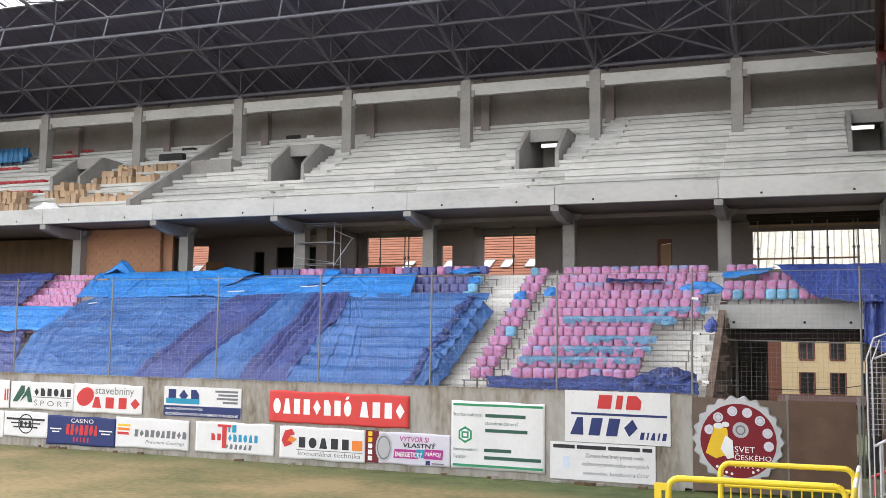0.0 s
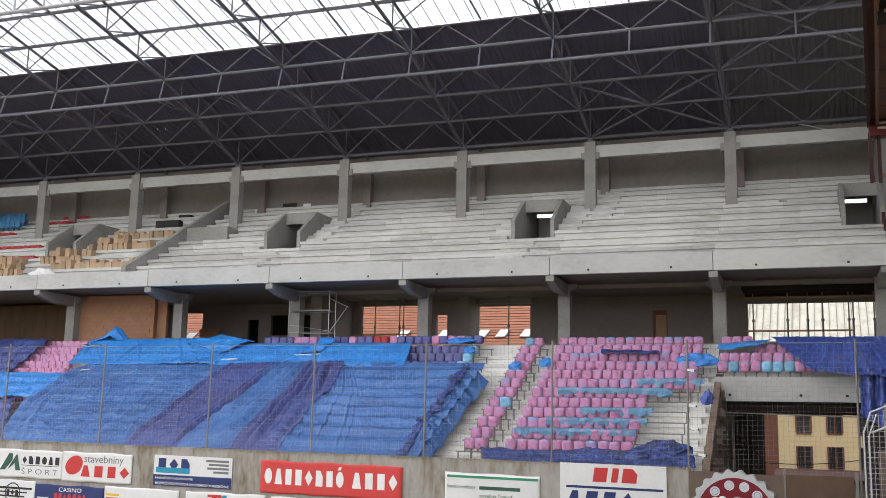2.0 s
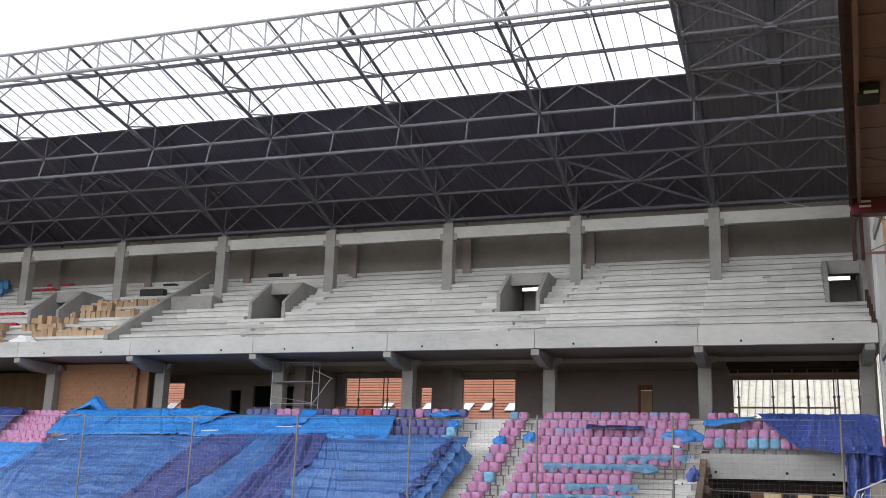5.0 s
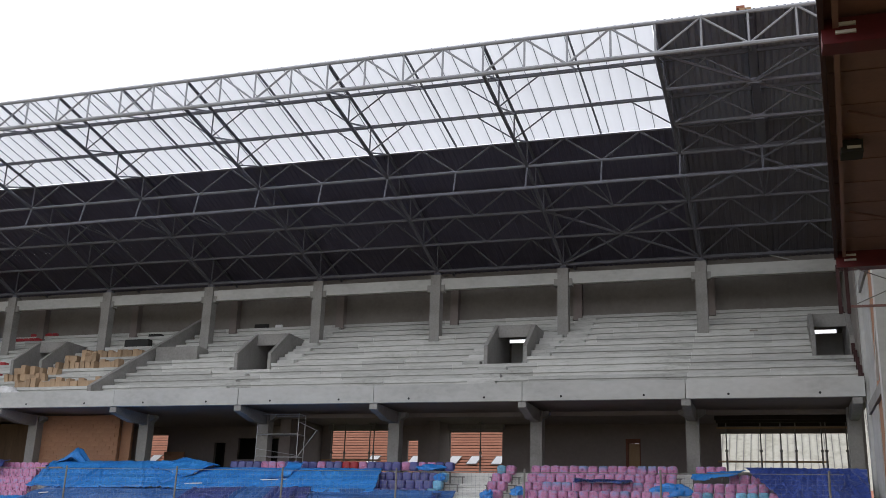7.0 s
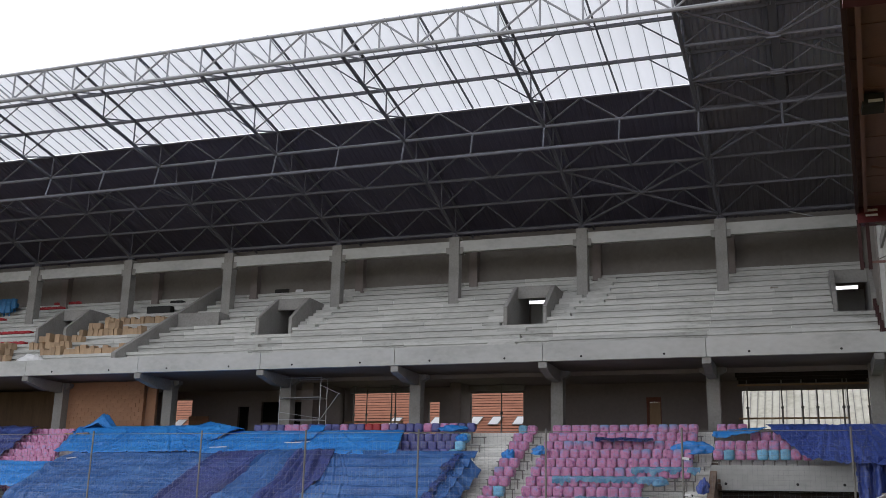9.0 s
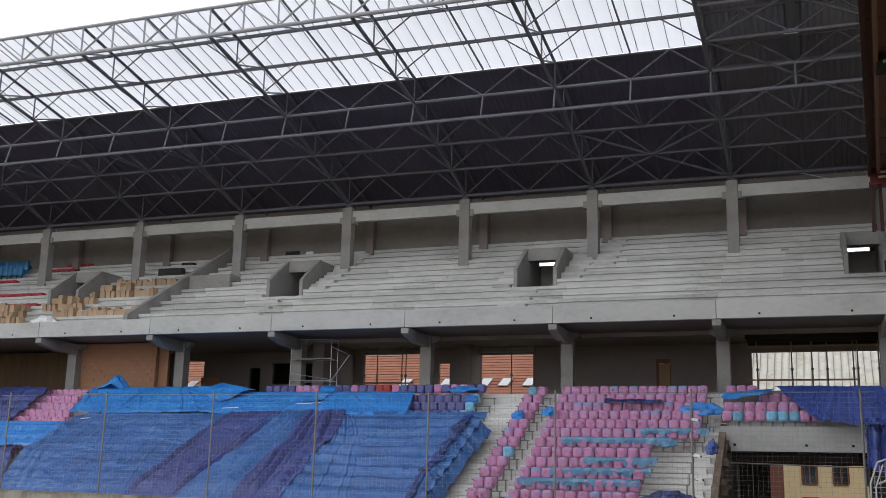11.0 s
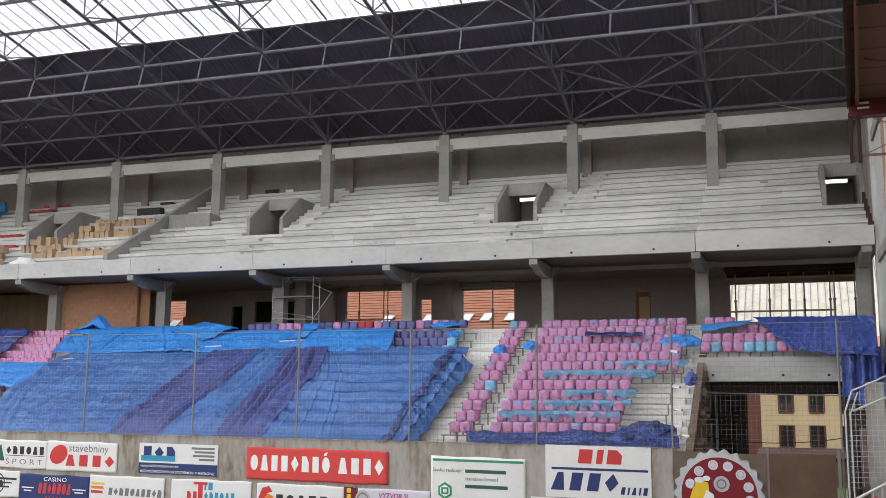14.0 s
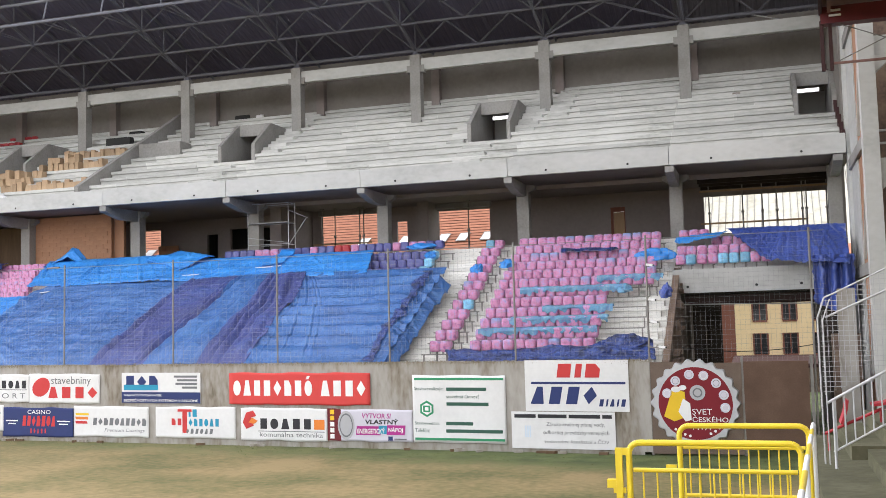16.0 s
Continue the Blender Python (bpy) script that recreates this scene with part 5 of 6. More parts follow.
for x in (-53.2, -53.24, -32.29, -28.59, -25.24, -23.56, -21.51):
    sky_light = empty("skylight", (x, 79.6, 11.7)); sky_light.parent = red_house; sky_light.matrix_parent_inverse = Matrix.Translation(-Vector(red_house.location))
    for name, mat, grow, out in (("frame", POST, .06, 0), ("pane", WHITE, 0, .03)):
        bm = B()
        c = [(-.42 - grow, 0 - grow), (.36 + grow, 0 - grow), (.66 + grow, .62 + grow), (-.12 - grow, .62 + grow)]
        v = [bm.verts.new((a, b * .9 - .12 - out + d, b + .05)) for d in (0, .05) for a, b in c]
        for f in ((0, 1, 2, 3), (7, 6, 5, 4), (0, 4, 5, 1), (1, 5, 6, 2), (2, 6, 7, 3), (3, 7, 4, 0)):
            bm.faces.new([v[q] for q in f])
        p = new(name, mesh_of(name, bm, mat)); p.parent = sky_light
# sheet roof seen through the wide window
hall = empty("ribbed_hall", (1, 90, 0), "hall with a pale ribbed translucent roof behind the stand", "hall")
bm = B(); prism(bm, [(90, 9.8), (90, 9.9), (102, 19.5), (102, 19.4)], -9, 11); part("roof", bm, POLY_PANEL, hall)
for j in range(32):
    bm = B(); bar(bm, (-8.8 + j * .62, 89.9, 9.9), (-8.8 + j * .62 + .25, 102, 19.6), .06, .1); part("rib", bm, POST, hall)
bm = B(); box(bm, -9, 11, 90.1, 90.4, -.1, 9.8); part("wall", bm, RUBBLE, hall)


# ---- perimeter net ----
POSTS = [-39.7, -34.6, -29.3, -23.85, -19.0, -14.14, -9.08, -4.12, 1.5]
for x in POSTS:
    bm = B(); tube(bm, (x, 37.5, 3.2 if x < 0 else 0), (x + .02, 37.5, E0 + 3.1), .038, 8)
    thing("net_post", bm, POST, "grey steel net post on the front wall", "post", "posts of the safety net")
bm = B()
rnd = random.Random(5)
x = -40.0
while x < 2.3:
    dx = .05 * noise.noise((x, 1, 1))
    bar(bm, (x + dx, 37.48, 3.3), (x - dx, 37.48, E0 + 2.95 + .08 * noise.noise((x * .6, 0, 0))), .0044, .0044)
    x += .17
for j in range(27):
    z = 3.4 + .168 * j
    xx = -40.0
    while xx < 2:
        bar(bm, (xx, 37.475, z + .03 * noise.noise((xx * .4, z, 4))), (xx + 2.1, 37.475, z + .03 * noise.noise((xx * .4 + .84, z, 4))), .0044, .0044)
        xx += 2.1
thing("safety_net", bm, NET, "fine pale safety net along the pitch", "net", kind="stuff")
bm = B()
xx = -40.0
while xx < 1.4:
    tube(bm, (xx, 37.48, E0 + 3.0 - .02), (xx + 1, 37.48, E0 + 3.0 - .02 + .03 * noise.noise((xx, 2, 2))), .012, 5)
    xx += 1
thing("net_rope", bm, POST, "dark rope carrying the safety net", "rope")

for z, dx in ((6.8, .12), (5.55, .15), (4.75, .2), (3.85, .45)):
    c = empty("cctv_camera", (-4.1, 37.3, z), "small white security camera on a net post", "security camera", "cameras on the post")
    bm = B(); bar(bm, (-4.1 + dx - .08, 37.25, z + .02), (-4.1 + dx + .16, 37.15, z - .02), .085, .085); part("housing", bm, WHITE, c)
    bm = B(); tube(bm, (-4.12, 37.45, z), (-4.1 + dx, 37.3, z - .04), .025); part("bracket", bm, POST, c)
    bm = B(); tube(bm, (-4.1 + dx + .16, 37.15, z - .02), (-4.1 + dx + .18, 37.14, z - .023), .032, 8); part("lens", bm, DARK, c)


# ---- hoardings on the wall ----
def glyphs(text, size, bold=0.0, slant=0.0):
    c = bpy.data.curves.new("text", "FONT")
    c.body, c.size, c.offset, c.shear, c.fill_mode = text, size, bold, slant, "FRONT"
    c.resolution_u = 3
    o = bpy.data.objects.new("text", c)
    scene.collection.objects.link(o)
    me = bpy.data.meshes.new_from_object(o.evaluated_get(bpy.context.evaluated_depsgraph_get()))
    bpy.data.objects.remove(o)
    return me


class Board:
    """A printed sheet on the wall; places on it in fractions from its lower left corner."""
    def __init__(self, x0, x1, z0, z1, mat, label, cloth=True, category="banner", y=WALL_Y - .06):
        self.x0, self.z0, self.w, self.h, self.y = x0, z0, x1 - x0, z1 - z0, y
        self.seed = x0 * 3.7 + z0
        self.ob = empty("banner", (x0, y, z0), label, category, "boards on the wall")
        self.cloth = cloth
        bm = B()
        nx, ny = (36, 14) if cloth else (1, 1)
        g = [[bm.verts.new((self.w * i / nx, 0, self.h * j / ny)) for i in range(nx + 1)] for j in range(ny + 1)]
        for j in range(ny):
            for i in range(nx):
                f = bm.faces.new((g[j][i], g[j][i + 1], g[j + 1][i + 1], g[j + 1][i]))
                f.smooth = cloth
        r = bmesh.ops.extrude_face_region(bm, geom=bm.faces[:])
        for v in [e for e in r["geom"] if isinstance(e, bmesh.types.BMVert)]:
            v.co.y += .03
        if cloth:
            for v in bm.verts:
                v.co.z += .03 * math.sin(v.co.x * 3.1 + self.seed) * (v.co.z / self.h - .5) + .02 * noise.noise((v.co.x * 1.5, self.seed, 0))
        self.put("sheet", bm, mat, 0)

    def wave(self, x, z):
        if not self.cloth:
            return 0
        return .014 * math.sin(x * 3 + self.seed) + .012 * noise.noise((x * 1.8, 0, self.seed))

    def put(self, name, bm, mat, depth=1):
        me = mesh_of(name, bm, mat) if isinstance(bm, bmesh.types.BMesh) else bm
        if not me.materials:
            me.materials.append(mat)
        for v in me.vertices:
            v.co.y += -.008 * depth + self.wave(v.co.x, v.co.z)
            v.co.z += -0.011 * v.co.x
        o = new(name, me)
        o.parent = self.ob
        return o

    def quad(self, u0, u1, v0, v1, mat, depth=1, name="print", slant=0.0):
        bm = B()
        nx = max(1, int((u1 - u0) * self.w / .12)) if self.cloth else 1
        lean = slant * (v1 - v0) * self.h
        a = [[bm.verts.new(((u0 + (u1 - u0) * i / nx) * self.w + lean * j, 0, (v0 + (v1 - v0) * j) * self.h)) for i in range(nx + 1)] for j in (0, 1)]
        for i in range(nx):
            bm.faces.new((a[0][i], a[0][i + 1], a[1][i + 1], a[1][i]))
        return self.put(name, bm, INK[mat], depth)

    def poly(self, pts, mat, depth=1, name="emblem"):
        bm = B()
        bm.faces.new([bm.verts.new((u * self.w, 0, v * self.h)) for u, v in pts])
        return self.put(name, bm, INK[mat], depth)

    def ring(self, u, v, r, mat, depth=1, squash=1.0, inner=0.0, n=28, name="emblem"):
        """r in metres."""
        bm = B()
        o = [bm.verts.new((u * self.w + r * math.cos(t), 0, v * self.h + squash * r * math.sin(t))) for t in (2 * math.pi * k / n for k in range(n))]
        if not inner:
            bm.faces.new(o)
        else:
            q = [bm.verts.new((u * self.w + inner * math.cos(t), 0, v * self.h + squash * inner * math.sin(t))) for t in (2 * math.pi * k / n for k in range(n))]
            for k in range(n):
                bm.faces.new((o[k], o[(k + 1) % n], q[(k + 1) % n], q[k]))
        return self.put(name, bm, INK[mat], depth)

    def word(self, text, u0, u1, v0, v1, mat, bold=0.0, slant=0.0, depth=1):
        """Lettering fitted into a box."""
        me = glyphs(text, 1, bold, slant)
        xs = [v.co.x for v in me.vertices]
        ys = [v.co.y for v in me.vertices]
        sx, sy = (u1 - u0) * self.w / (max(xs) - min(xs)), (v1 - v0) * self.h / (max(ys) - min(ys))
        bx, by = min(xs), min(ys)
        for v in me.vertices:
            v.co = Vector((u0 * self.w + (v.co.x - bx) * sx, 0, v0 * self.h + (v.co.y - by) * sy))
        me.materials.clear()
        return self.put("lettering", me, INK[mat], depth)

    def shape_block(self, style, u0, u1, v0, v1, mat, slant, depth):
        """One plain solid shape: slab, tapered slab, disc, lozenge or cut slab."""
        bm = B()
        x0, x1, z0, z1 = u0 * self.w, u1 * self.w, v0 * self.h, v1 * self.h
        w, h = x1 - x0, z1 - z0
        if style == 2:
            pts = [(.5 + .5 * math.cos(t), .5 + .5 * math.sin(t)) for t in (2 * math.pi * k / 18 for k in range(18))]
        else:
            pts = (((.08, 0), (.92, 0), (.92, 1), (.08, 1)), ((0, 0), (1, 0), (.72, 1), (.28, 1)), None, ((.5, 0), (1, .5), (.5, 1), (0, .5)), ((.05, 0), (.95, 0), (.95, .62), (.62, 1), (.05, 1)))[style]
        bm.faces.new([bm.verts.new((x0 + a * w + slant * b * h, 0, z0 + b * h)) for a, b in pts])
        self.put("letter_block", bm, INK[mat], depth)

    def blocks(self, n, u0, u1, v0, v1, mat, slant=0.0, gap=.35, narrow=(), depth=1):
        """A name as one plain block for each letter."""
        ws = [.4 if i in narrow else 1.0 for i in range(n)]
        unit = (u1 - u0) / (sum(ws) + gap * (n - 1))
        u = u0
        for i, w in enumerate(ws):
            if w < 1 or (v1 - v0) * self.h < .16:
                self.quad(u, u + unit * w, v0, v1, mat, depth, "letter_block", slant)
            else:
                self.shape_block((0, 2, 4, 0, 1, 0, 3)[(i * 3 + n) % 7], u, u + unit * w, v0, v1, mat, slant, depth)
            u += unit * (w + gap)


b = Board(-34.52, -31.0, 1.98, 3.20, WHITE, "white sports banner with green emblem and grey lettering")
b.poly([(.03, .25), (.16, .85), (.22, .85), (.22, .6), (.11, .25)], "deepgreen"); b.poly([(.15, .25), (.25, .7), (.29, .85), (.36, .25), (.28, .25), (.26, .5)], "deepgreen", 2)
b.blocks(6, .38, .96, .50, .78, "black"); b.quad(.37, .97, .44, .46, "black"); b.word("Š P O R T", .38, .94, .14, .38, "grey")
b = Board(-31.0, -27.36, 1.92, 3.18, WHITE, "white building-materials banner with red block lettering")
b.word("stavebniny", .32, .88, .58, .92, "grey"); b.blocks(1, .02, .27, .22, .88, "red", .25); b.blocks(4, .28, .97, .18, .56, "red")
b = Board(-26.26, -22.47, 1.92, 3.18, WHITE, "white and navy security company banner with teal emblem", False)
b.quad(0, 1, 0, .36, "navy"); b.blocks(3, .05, .47, .50, .90, "navy", 0, .25); b.quad(.03, .47, .42, .60, "teal", 2)
b.word("NAJVÄČŠÍ DODÁVATEĽ", .03, .52, .20, .31, "white", .01, 0, 2); b.word("BEZPEČNOSTNÝCH SYSTÉMOV V REGIÓNE", .03, .97, .04, .15, "white", .01, 0, 2)
for v, u in ((.84, .67), (.72, .71), (.60, .69), (.48, .77)):
    b.quad(u, .96, v, v + .07, "grey", 1, "print_line")
b = Board(-21.12, -14.93, 1.84, 3.12, INK["scarlet"], "red cloth banner with large white blocks of lettering")
b.blocks(8, .03, .60, .28, .76, "white", 0, .35); b.blocks(4, .66, .97, .28, .76, "white", 0, .35); b.quad(.555, .575, .80, .90, "white", 1, "print", .5)
b = Board(-13.18, -9.48, .38, 2.93, WHITE, "white builder's banner with green bars and emblem")
b.quad(.02, .98, .93, .965, "green"); b.quad(.02, .98, .035, .07, "green")
b.word("Stavbu realizuje:", .02, .34, .76, .83, "deepgreen"); b.word("stavebná činnosť", .37, .72, .66, .72, "deepgreen"); b.word("Stavbyvedúci:", .02, .29, .25, .31, "deepgreen"); b.word("Telefón:", .02, .18, .15, .21, "deepgreen")
for u0, u1, v in ((.37, .80, .77), (.37, .82, .55), (.36, .65, .26), (.36, .96, .15)):
    b.quad(u0, u1, v, v + .05, "deepgreen", 1, "print_line")
hexa = [(.155 + .085 * math.sin(t), .50 + .125 * math.cos(t)) for t in (math.pi / 3 * k for k in range(6))]
b.poly(hexa, "green"); b.poly([(.155 + (u - .155) * .72, .5 + (v - .5) * .72) for u, v in hexa], "white", 2); b.quad(.115, .195, .525, .55, "green", 3); b.quad(.115, .195, .45, .475, "green", 3); b.quad(.115, .135, .475, .55, "green", 3); b.quad(.175, .195, .45, .525, "green", 3)
b = Board(-8.72, -4.88, 1.57, 3.44, WHITE, "white company board with red and navy lettering", False)
b.blocks(3, .30, .73, .66, .93, "red", .15, .2, (1,)); b.quad(.06, .97, .53, .575, "navy"); b.blocks(4, .05, .68, .14, .48, "navy", .2, .3); b.blocks(5, .71, .96, .10, .24, "navy", .2, .5, (1, 3))
b = Board(-34.8, -32.36, .72, 1.86, WHITE, "white banner with a black winged ring emblem")
b.ring(.5, .52, .42, "black", 1, 1.05, .37); b.quad(.06, .94, .66, .74, "black", 2); b.quad(.16, .84, .52, .57, "black", 2); b.quad(.22, .78, .36, .42, "black", 2); b.blocks(3, .36, .64, .42, .64, "black", 0, .3, depth=3)
b = Board(-32.4, -28.70, .48, 1.74, INK["navy"], "dark navy banner with red lettering and white lines")
b.word("CASINO", .36, .68, .78, .92, "white"); b.blocks(7, .28, .74, .36, .72, "red", .1, .25); b.blocks(5, .40, .62, .12, .28, "red", 0, 1.2)
for u0, u1 in ((.05, .22), (.77, .96)):
    b.quad(u0, u1, .52, .56, "white", 1, "print_line"); b.quad(u0 + .03, u1 - .03, .42, .46, "white", 1, "print_line")
b = Board(-28.68, -24.95, .50, 1.78, WHITE, "white paint maker's banner with coloured stripes")
b.quad(.03, .21, .70, .77, "yellow", 1, "stripe", -.3); b.quad(.03, .20, .56, .65, "orange", 1, "stripe", -.3); b.quad(.03, .19, .42, .51, "red", 1, "stripe", -.3)
b.blocks(10, .26, .97, .38, .62, "grey", .1, .25); b.word("Premium Coatings", .42, .95, .14, .28, "grey", 0, .2)
b = Board(-24.6, -20.87, .48, 1.76, WHITE, "white fuel company banner with red and teal lettering")
b.blocks(2, .42, .53, .68, .92, "teal", 0, .3, (0,)); b.quad(.34, .40, .16, .92, "red"); b.quad(.28, .46, .84, .92, "red", 2); b.blocks(2, .20, .33, .40, .62, "red"); b.blocks(6, .42, .80, .38, .62, "teal"); b.blocks(6, .38, .72, .14, .30, "grey", .2, .5)
b = Board(-20.6, -16.78, .40, 1.70, WHITE, "white machinery dealer's banner with a red emblem")
b.poly([(.02, .55), (.06, .85), (.14, .92), (.18, .75), (.12, .7), (.15, .45), (.06, .35)], "red"); b.poly([(.09, .55), (.13, .7), (.2, .6), (.15, .5)], "orange", 2); b.blocks(5, .22, .82, .36, .68, "black"); b.quad(.85, .97, .36, .66, "orange", 1, "letter_block"); b.word("komunálna technika", .22, .95, .12, .26, "grey"); b.quad(.2, .97, .28, .30, "grey")
b = Board(-16.77, -16.38, .42, 1.67, INK["maroon"], "narrow dark upright banner with coloured blocks", False)
for j in range(5):
    b.quad(.3, .75, .06 + .19 * j, .2 + .19 * j, "yellow" if j > 2 else "white", 1, "letter_block")
b = Board(-16.38, -13.2, .40, 1.64, INK["lilac"], "pale drink banner with a large can and bold lettering")
b.quad(0, .06, 0, 1, "maroon"); b.ring(.13, .5, .36, "silver", 2, 1.55); b.ring(.13, .5, .29, "grey", 3, 1.6, .25); b.ring(.12, .5, .16, "silver", 4, 1.8, .10)
b.word("VYTVOR SI", .34, .72, .72, .88, "purple", .02, .15); b.word("VLASTNÝ", .38, .82, .54, .72, "black", .03, .1); b.quad(.26, .58, .20, .48, "purple", 1, "print", .1); b.quad(.55, .68, .24, .5, "teal", 2, "print", .1); b.quad(.66, .90, .22, .52, "purple", 3, "print", .1)
b.word("ENERGETICKÝ", .28, .64, .25, .44, "white", .02, .1, 4); b.word("NÁPOJ", .68, .88, .28, .47, "white", .02, .1, 4); b.quad(.68, .74, .04, .17, "navy"); b.quad(.76, .92, .07, .11, "grey", 1, "print_line")
b = Board(-9.28, -5.42, .20, 1.55, WHITE, "white waterworks board with grey lettering", False)
[b.quad(u0, u1, .83, .93, "black", 1, "print_line") for u0, u1 in ((.03, .24), (.26, .54), (.56, .86), (.88, .97))]; b.word("Záruka kvalitnej pitnej vody,", .34, .90, .58, .72, "grey", 0, .15); b.word("odbornej prevádzky verejných", .31, .94, .36, .50, "grey", 0, .15); b.word("vodovodov, kanalizácií a ČOV", .32, .94, .14, .28, "grey", 0, .15)
for j in range(3):
    b.quad(.13 + .022 * j, .145 + .022 * j, .3, .62, "skyblue", 1, "emblem")
b = Board(-36.6, -34.6, 1.95, 3.26, WHITE, "white banner with red lettering at the wall's end")
b.blocks(2, .86, .98, .3, .7, "red")
b = Board(-36.9, -34.85, .66, 1.85, WHITE, "plain white banner near the wall's foot")

# the round bottle-cap sign
cap = Board(-4.05, -1.07, .40, 3.30, INK["silver"], "round bottle-cap sign in red with a silver crimped rim", False, "sign", WALL_Y - .12)
bpy.data.objects.remove(cap.ob.children[0])
bm = B()
pts = []
for k in range(132):
    t = 2 * math.pi * k / 132
    r = 1.46 + .055 * math.cos(22 * t)
    pts.append((1.49 + r * math.cos(t), 1.45 + r * math.sin(t)))
f = bm.faces.new([bm.verts.new((x, 0, z)) for x, z in pts])
r = bmesh.ops.extrude_face_region(bm, geom=[f])
for v in [e for e in r["geom"] if isinstance(e, bmesh.types.BMVert)]:
    v.co.y += .1
    v.co.x, v.co.z = 1.49 + (v.co.x - 1.49) * 1.04, 1.45 + (v.co.z - 1.45) * 1.04
cap.put("crimped_rim", bm, STEEL_LIGHT, 0)
cap.ring(.5, .5, 1.28, "crimson", 1, 1, 0, 48, "disc")
for k, t in enumerate((160, 130, 100, 72, 44, 17, -8)):
    u, v = .5 + 1.03 / 2.98 * math.cos(radians(t)), .5 + 1.03 / 2.9 * math.sin(radians(t))
    cap.ring(u, v, .17, "lilac", 2, 1, 0, 20); cap.ring(u, v, .115, ("white", "grey", "silver")[k % 3], 3, 1, .10, 16)
cap.ring(.53, .63, .27, "silver", 2, 1, 0, 24); cap.ring(.53, .63, .17, "grey", 3, 1, .12, 20)
cap.poly([(.13, .34), (.25, .28), (.40, .34), (.38, .64), (.24, .68)], "yellow", 2, "mug"); cap.ring(.28, .67, .17, "white", 3, .6); cap.ring(.36, .69, .13, "white", 3, .7); cap.poly([(.30, .40), (.36, .56), (.44, .50), (.45, .30), (.38, .28)], "white", 3, "patch")
cap.word("SVET", .46, .69, .365, .435, "white", 0, 0, 2); cap.word("ČESKÉHO", .46, .87, .275, .355, "white", 0, 0, 2); cap.word("PIVA", .46, .67, .18, .25, "white", 0, 0, 2)
for t in range(-128, -40, 9):
    if not -98 < t < -70:
        u, v = .5 + 1.16 / 2.98 * math.cos(radians(t)), .5 + 1.16 / 2.9 * math.sin(radians(t))
        cap.ring(u, v, .05, "white", 2, 1, 0, 8, "letter_block")

for x0, x1, z0, z1, m, label in ((-4.86, -4.12, .1, 3.36, CONCRETE_OLD, "grey chipboard sheet beside the gate"), (-4.10, -2.6, .05, 3.3, OSB_GREY, "weathered chipboard sheet behind the round sign"), (-2.58, -.95, .05, 3.25, OSB_GREY, "weathered chipboard sheet closing the gate"), (-.88, 1.28, .35, 3.28, OSB, "brown chipboard sheet closing the gate")):
    bm = B(); box(bm, x0, x1, WALL_Y - .03, WALL_Y - .005, z0, z1)
    thing("gate_board", bm, m, label, "board", "boards of the gate")
for x in (-4.11, -.92, 1.38):
    bm = B(); box(bm, x - .05, x + .05, WALL_Y + .0, WALL_Y + .12, 0, 3.45)
    thing("gate_post", bm, POST, "dark timber post behind the gate boards", "post", "posts of the gate")
for j in range(26):
    x = random.uniform(-34, -4.5)
    w = random.uniform(.12, .5)
    bm = B(); bar(bm, (x, WALL_Y - .15 - random.random() * .3, slope(x) + .05), (x + w, WALL_Y - .15 - random.random() * .2, slope(x) + .06), .1, .09)
    thing("plank_scrap", bm, TIMBER_DARK if j % 2 else CONCRETE_OLD, "small scrap of timber at the wall's foot", "scrap", "scraps along the wall")

# ---- neighbouring stand ----
nb = empty("side_stand_roof", (2.3, 38, E0 + 10.9), "dark brown soffit of the neighbouring stand with red beams", "roof", kind="structure")
def edge_x(y):
    return 1.27 + (y - 19.5) * .0573
# the deck runs on unseen behind the camera to hold back sky light
bm = B()
a = [bm.verts.new(p) for p in ((edge_x(-8), -8, E0 + 10.95), (18, -8, E0 + 10.95), (18, 38, E0 + 10.95), (edge_x(38), 38, E0 + 10.95))]
c = [bm.verts.new(v.co + Vector((0, 0, .5))) for v in a]
bm.faces.new(a); bm.faces.new(c[::-1])
for i in range(4):
    bm.faces.new((a[i], a[(i + 1) % 4], c[(i + 1) % 4], c[i]))
part("deck", bm, BROWN, nb)
for j in range(18):
    y = 4 + j * 1.9
    bm = B(); box(bm, edge_x(y) + .1, 18, y, y + .12, E0 + 10.925, E0 + 10.952); part("soffit_rib", bm, BROWN, nb)
for y0 in (38, 20.6):
    bm = B(); box(bm, edge_x(y0) - .02, 18, y0 - .3, y0, E0 + 10.35, E0 + 10.88); part("beam", bm, RED_STEEL, nb)
    bm = B(); box(bm, edge_x(y0) - .02, 18, y0 - .42, y0 + .1, E0 + 10.25, E0 + 10.35); part("flange", bm, RED_STEEL, nb)
    for z in (10.5, 10.68):
        bm = B(); box(bm, edge_x(y0) + .25, edge_x(y0) + .65, y0 - .36, y0 - .302, E0 + z, E0 + z + .07); part("plate", bm, WHITE, nb)
for y0 in (27,):
    bm = B(); box(bm, edge_x(y0) + .3, edge_x(y0) + .85, y0, y0 + .6, E0 + 10.5, E0 + 10.85); part("lamp_box", bm, DARK, nb)
    bm = B(); box(bm, edge_x(y0) + .45, edge_x(y0) + .8, y0 - .02, y0 - .003, E0 + 10.6, E0 + 10.68); part("plate", bm, WHITE, nb)
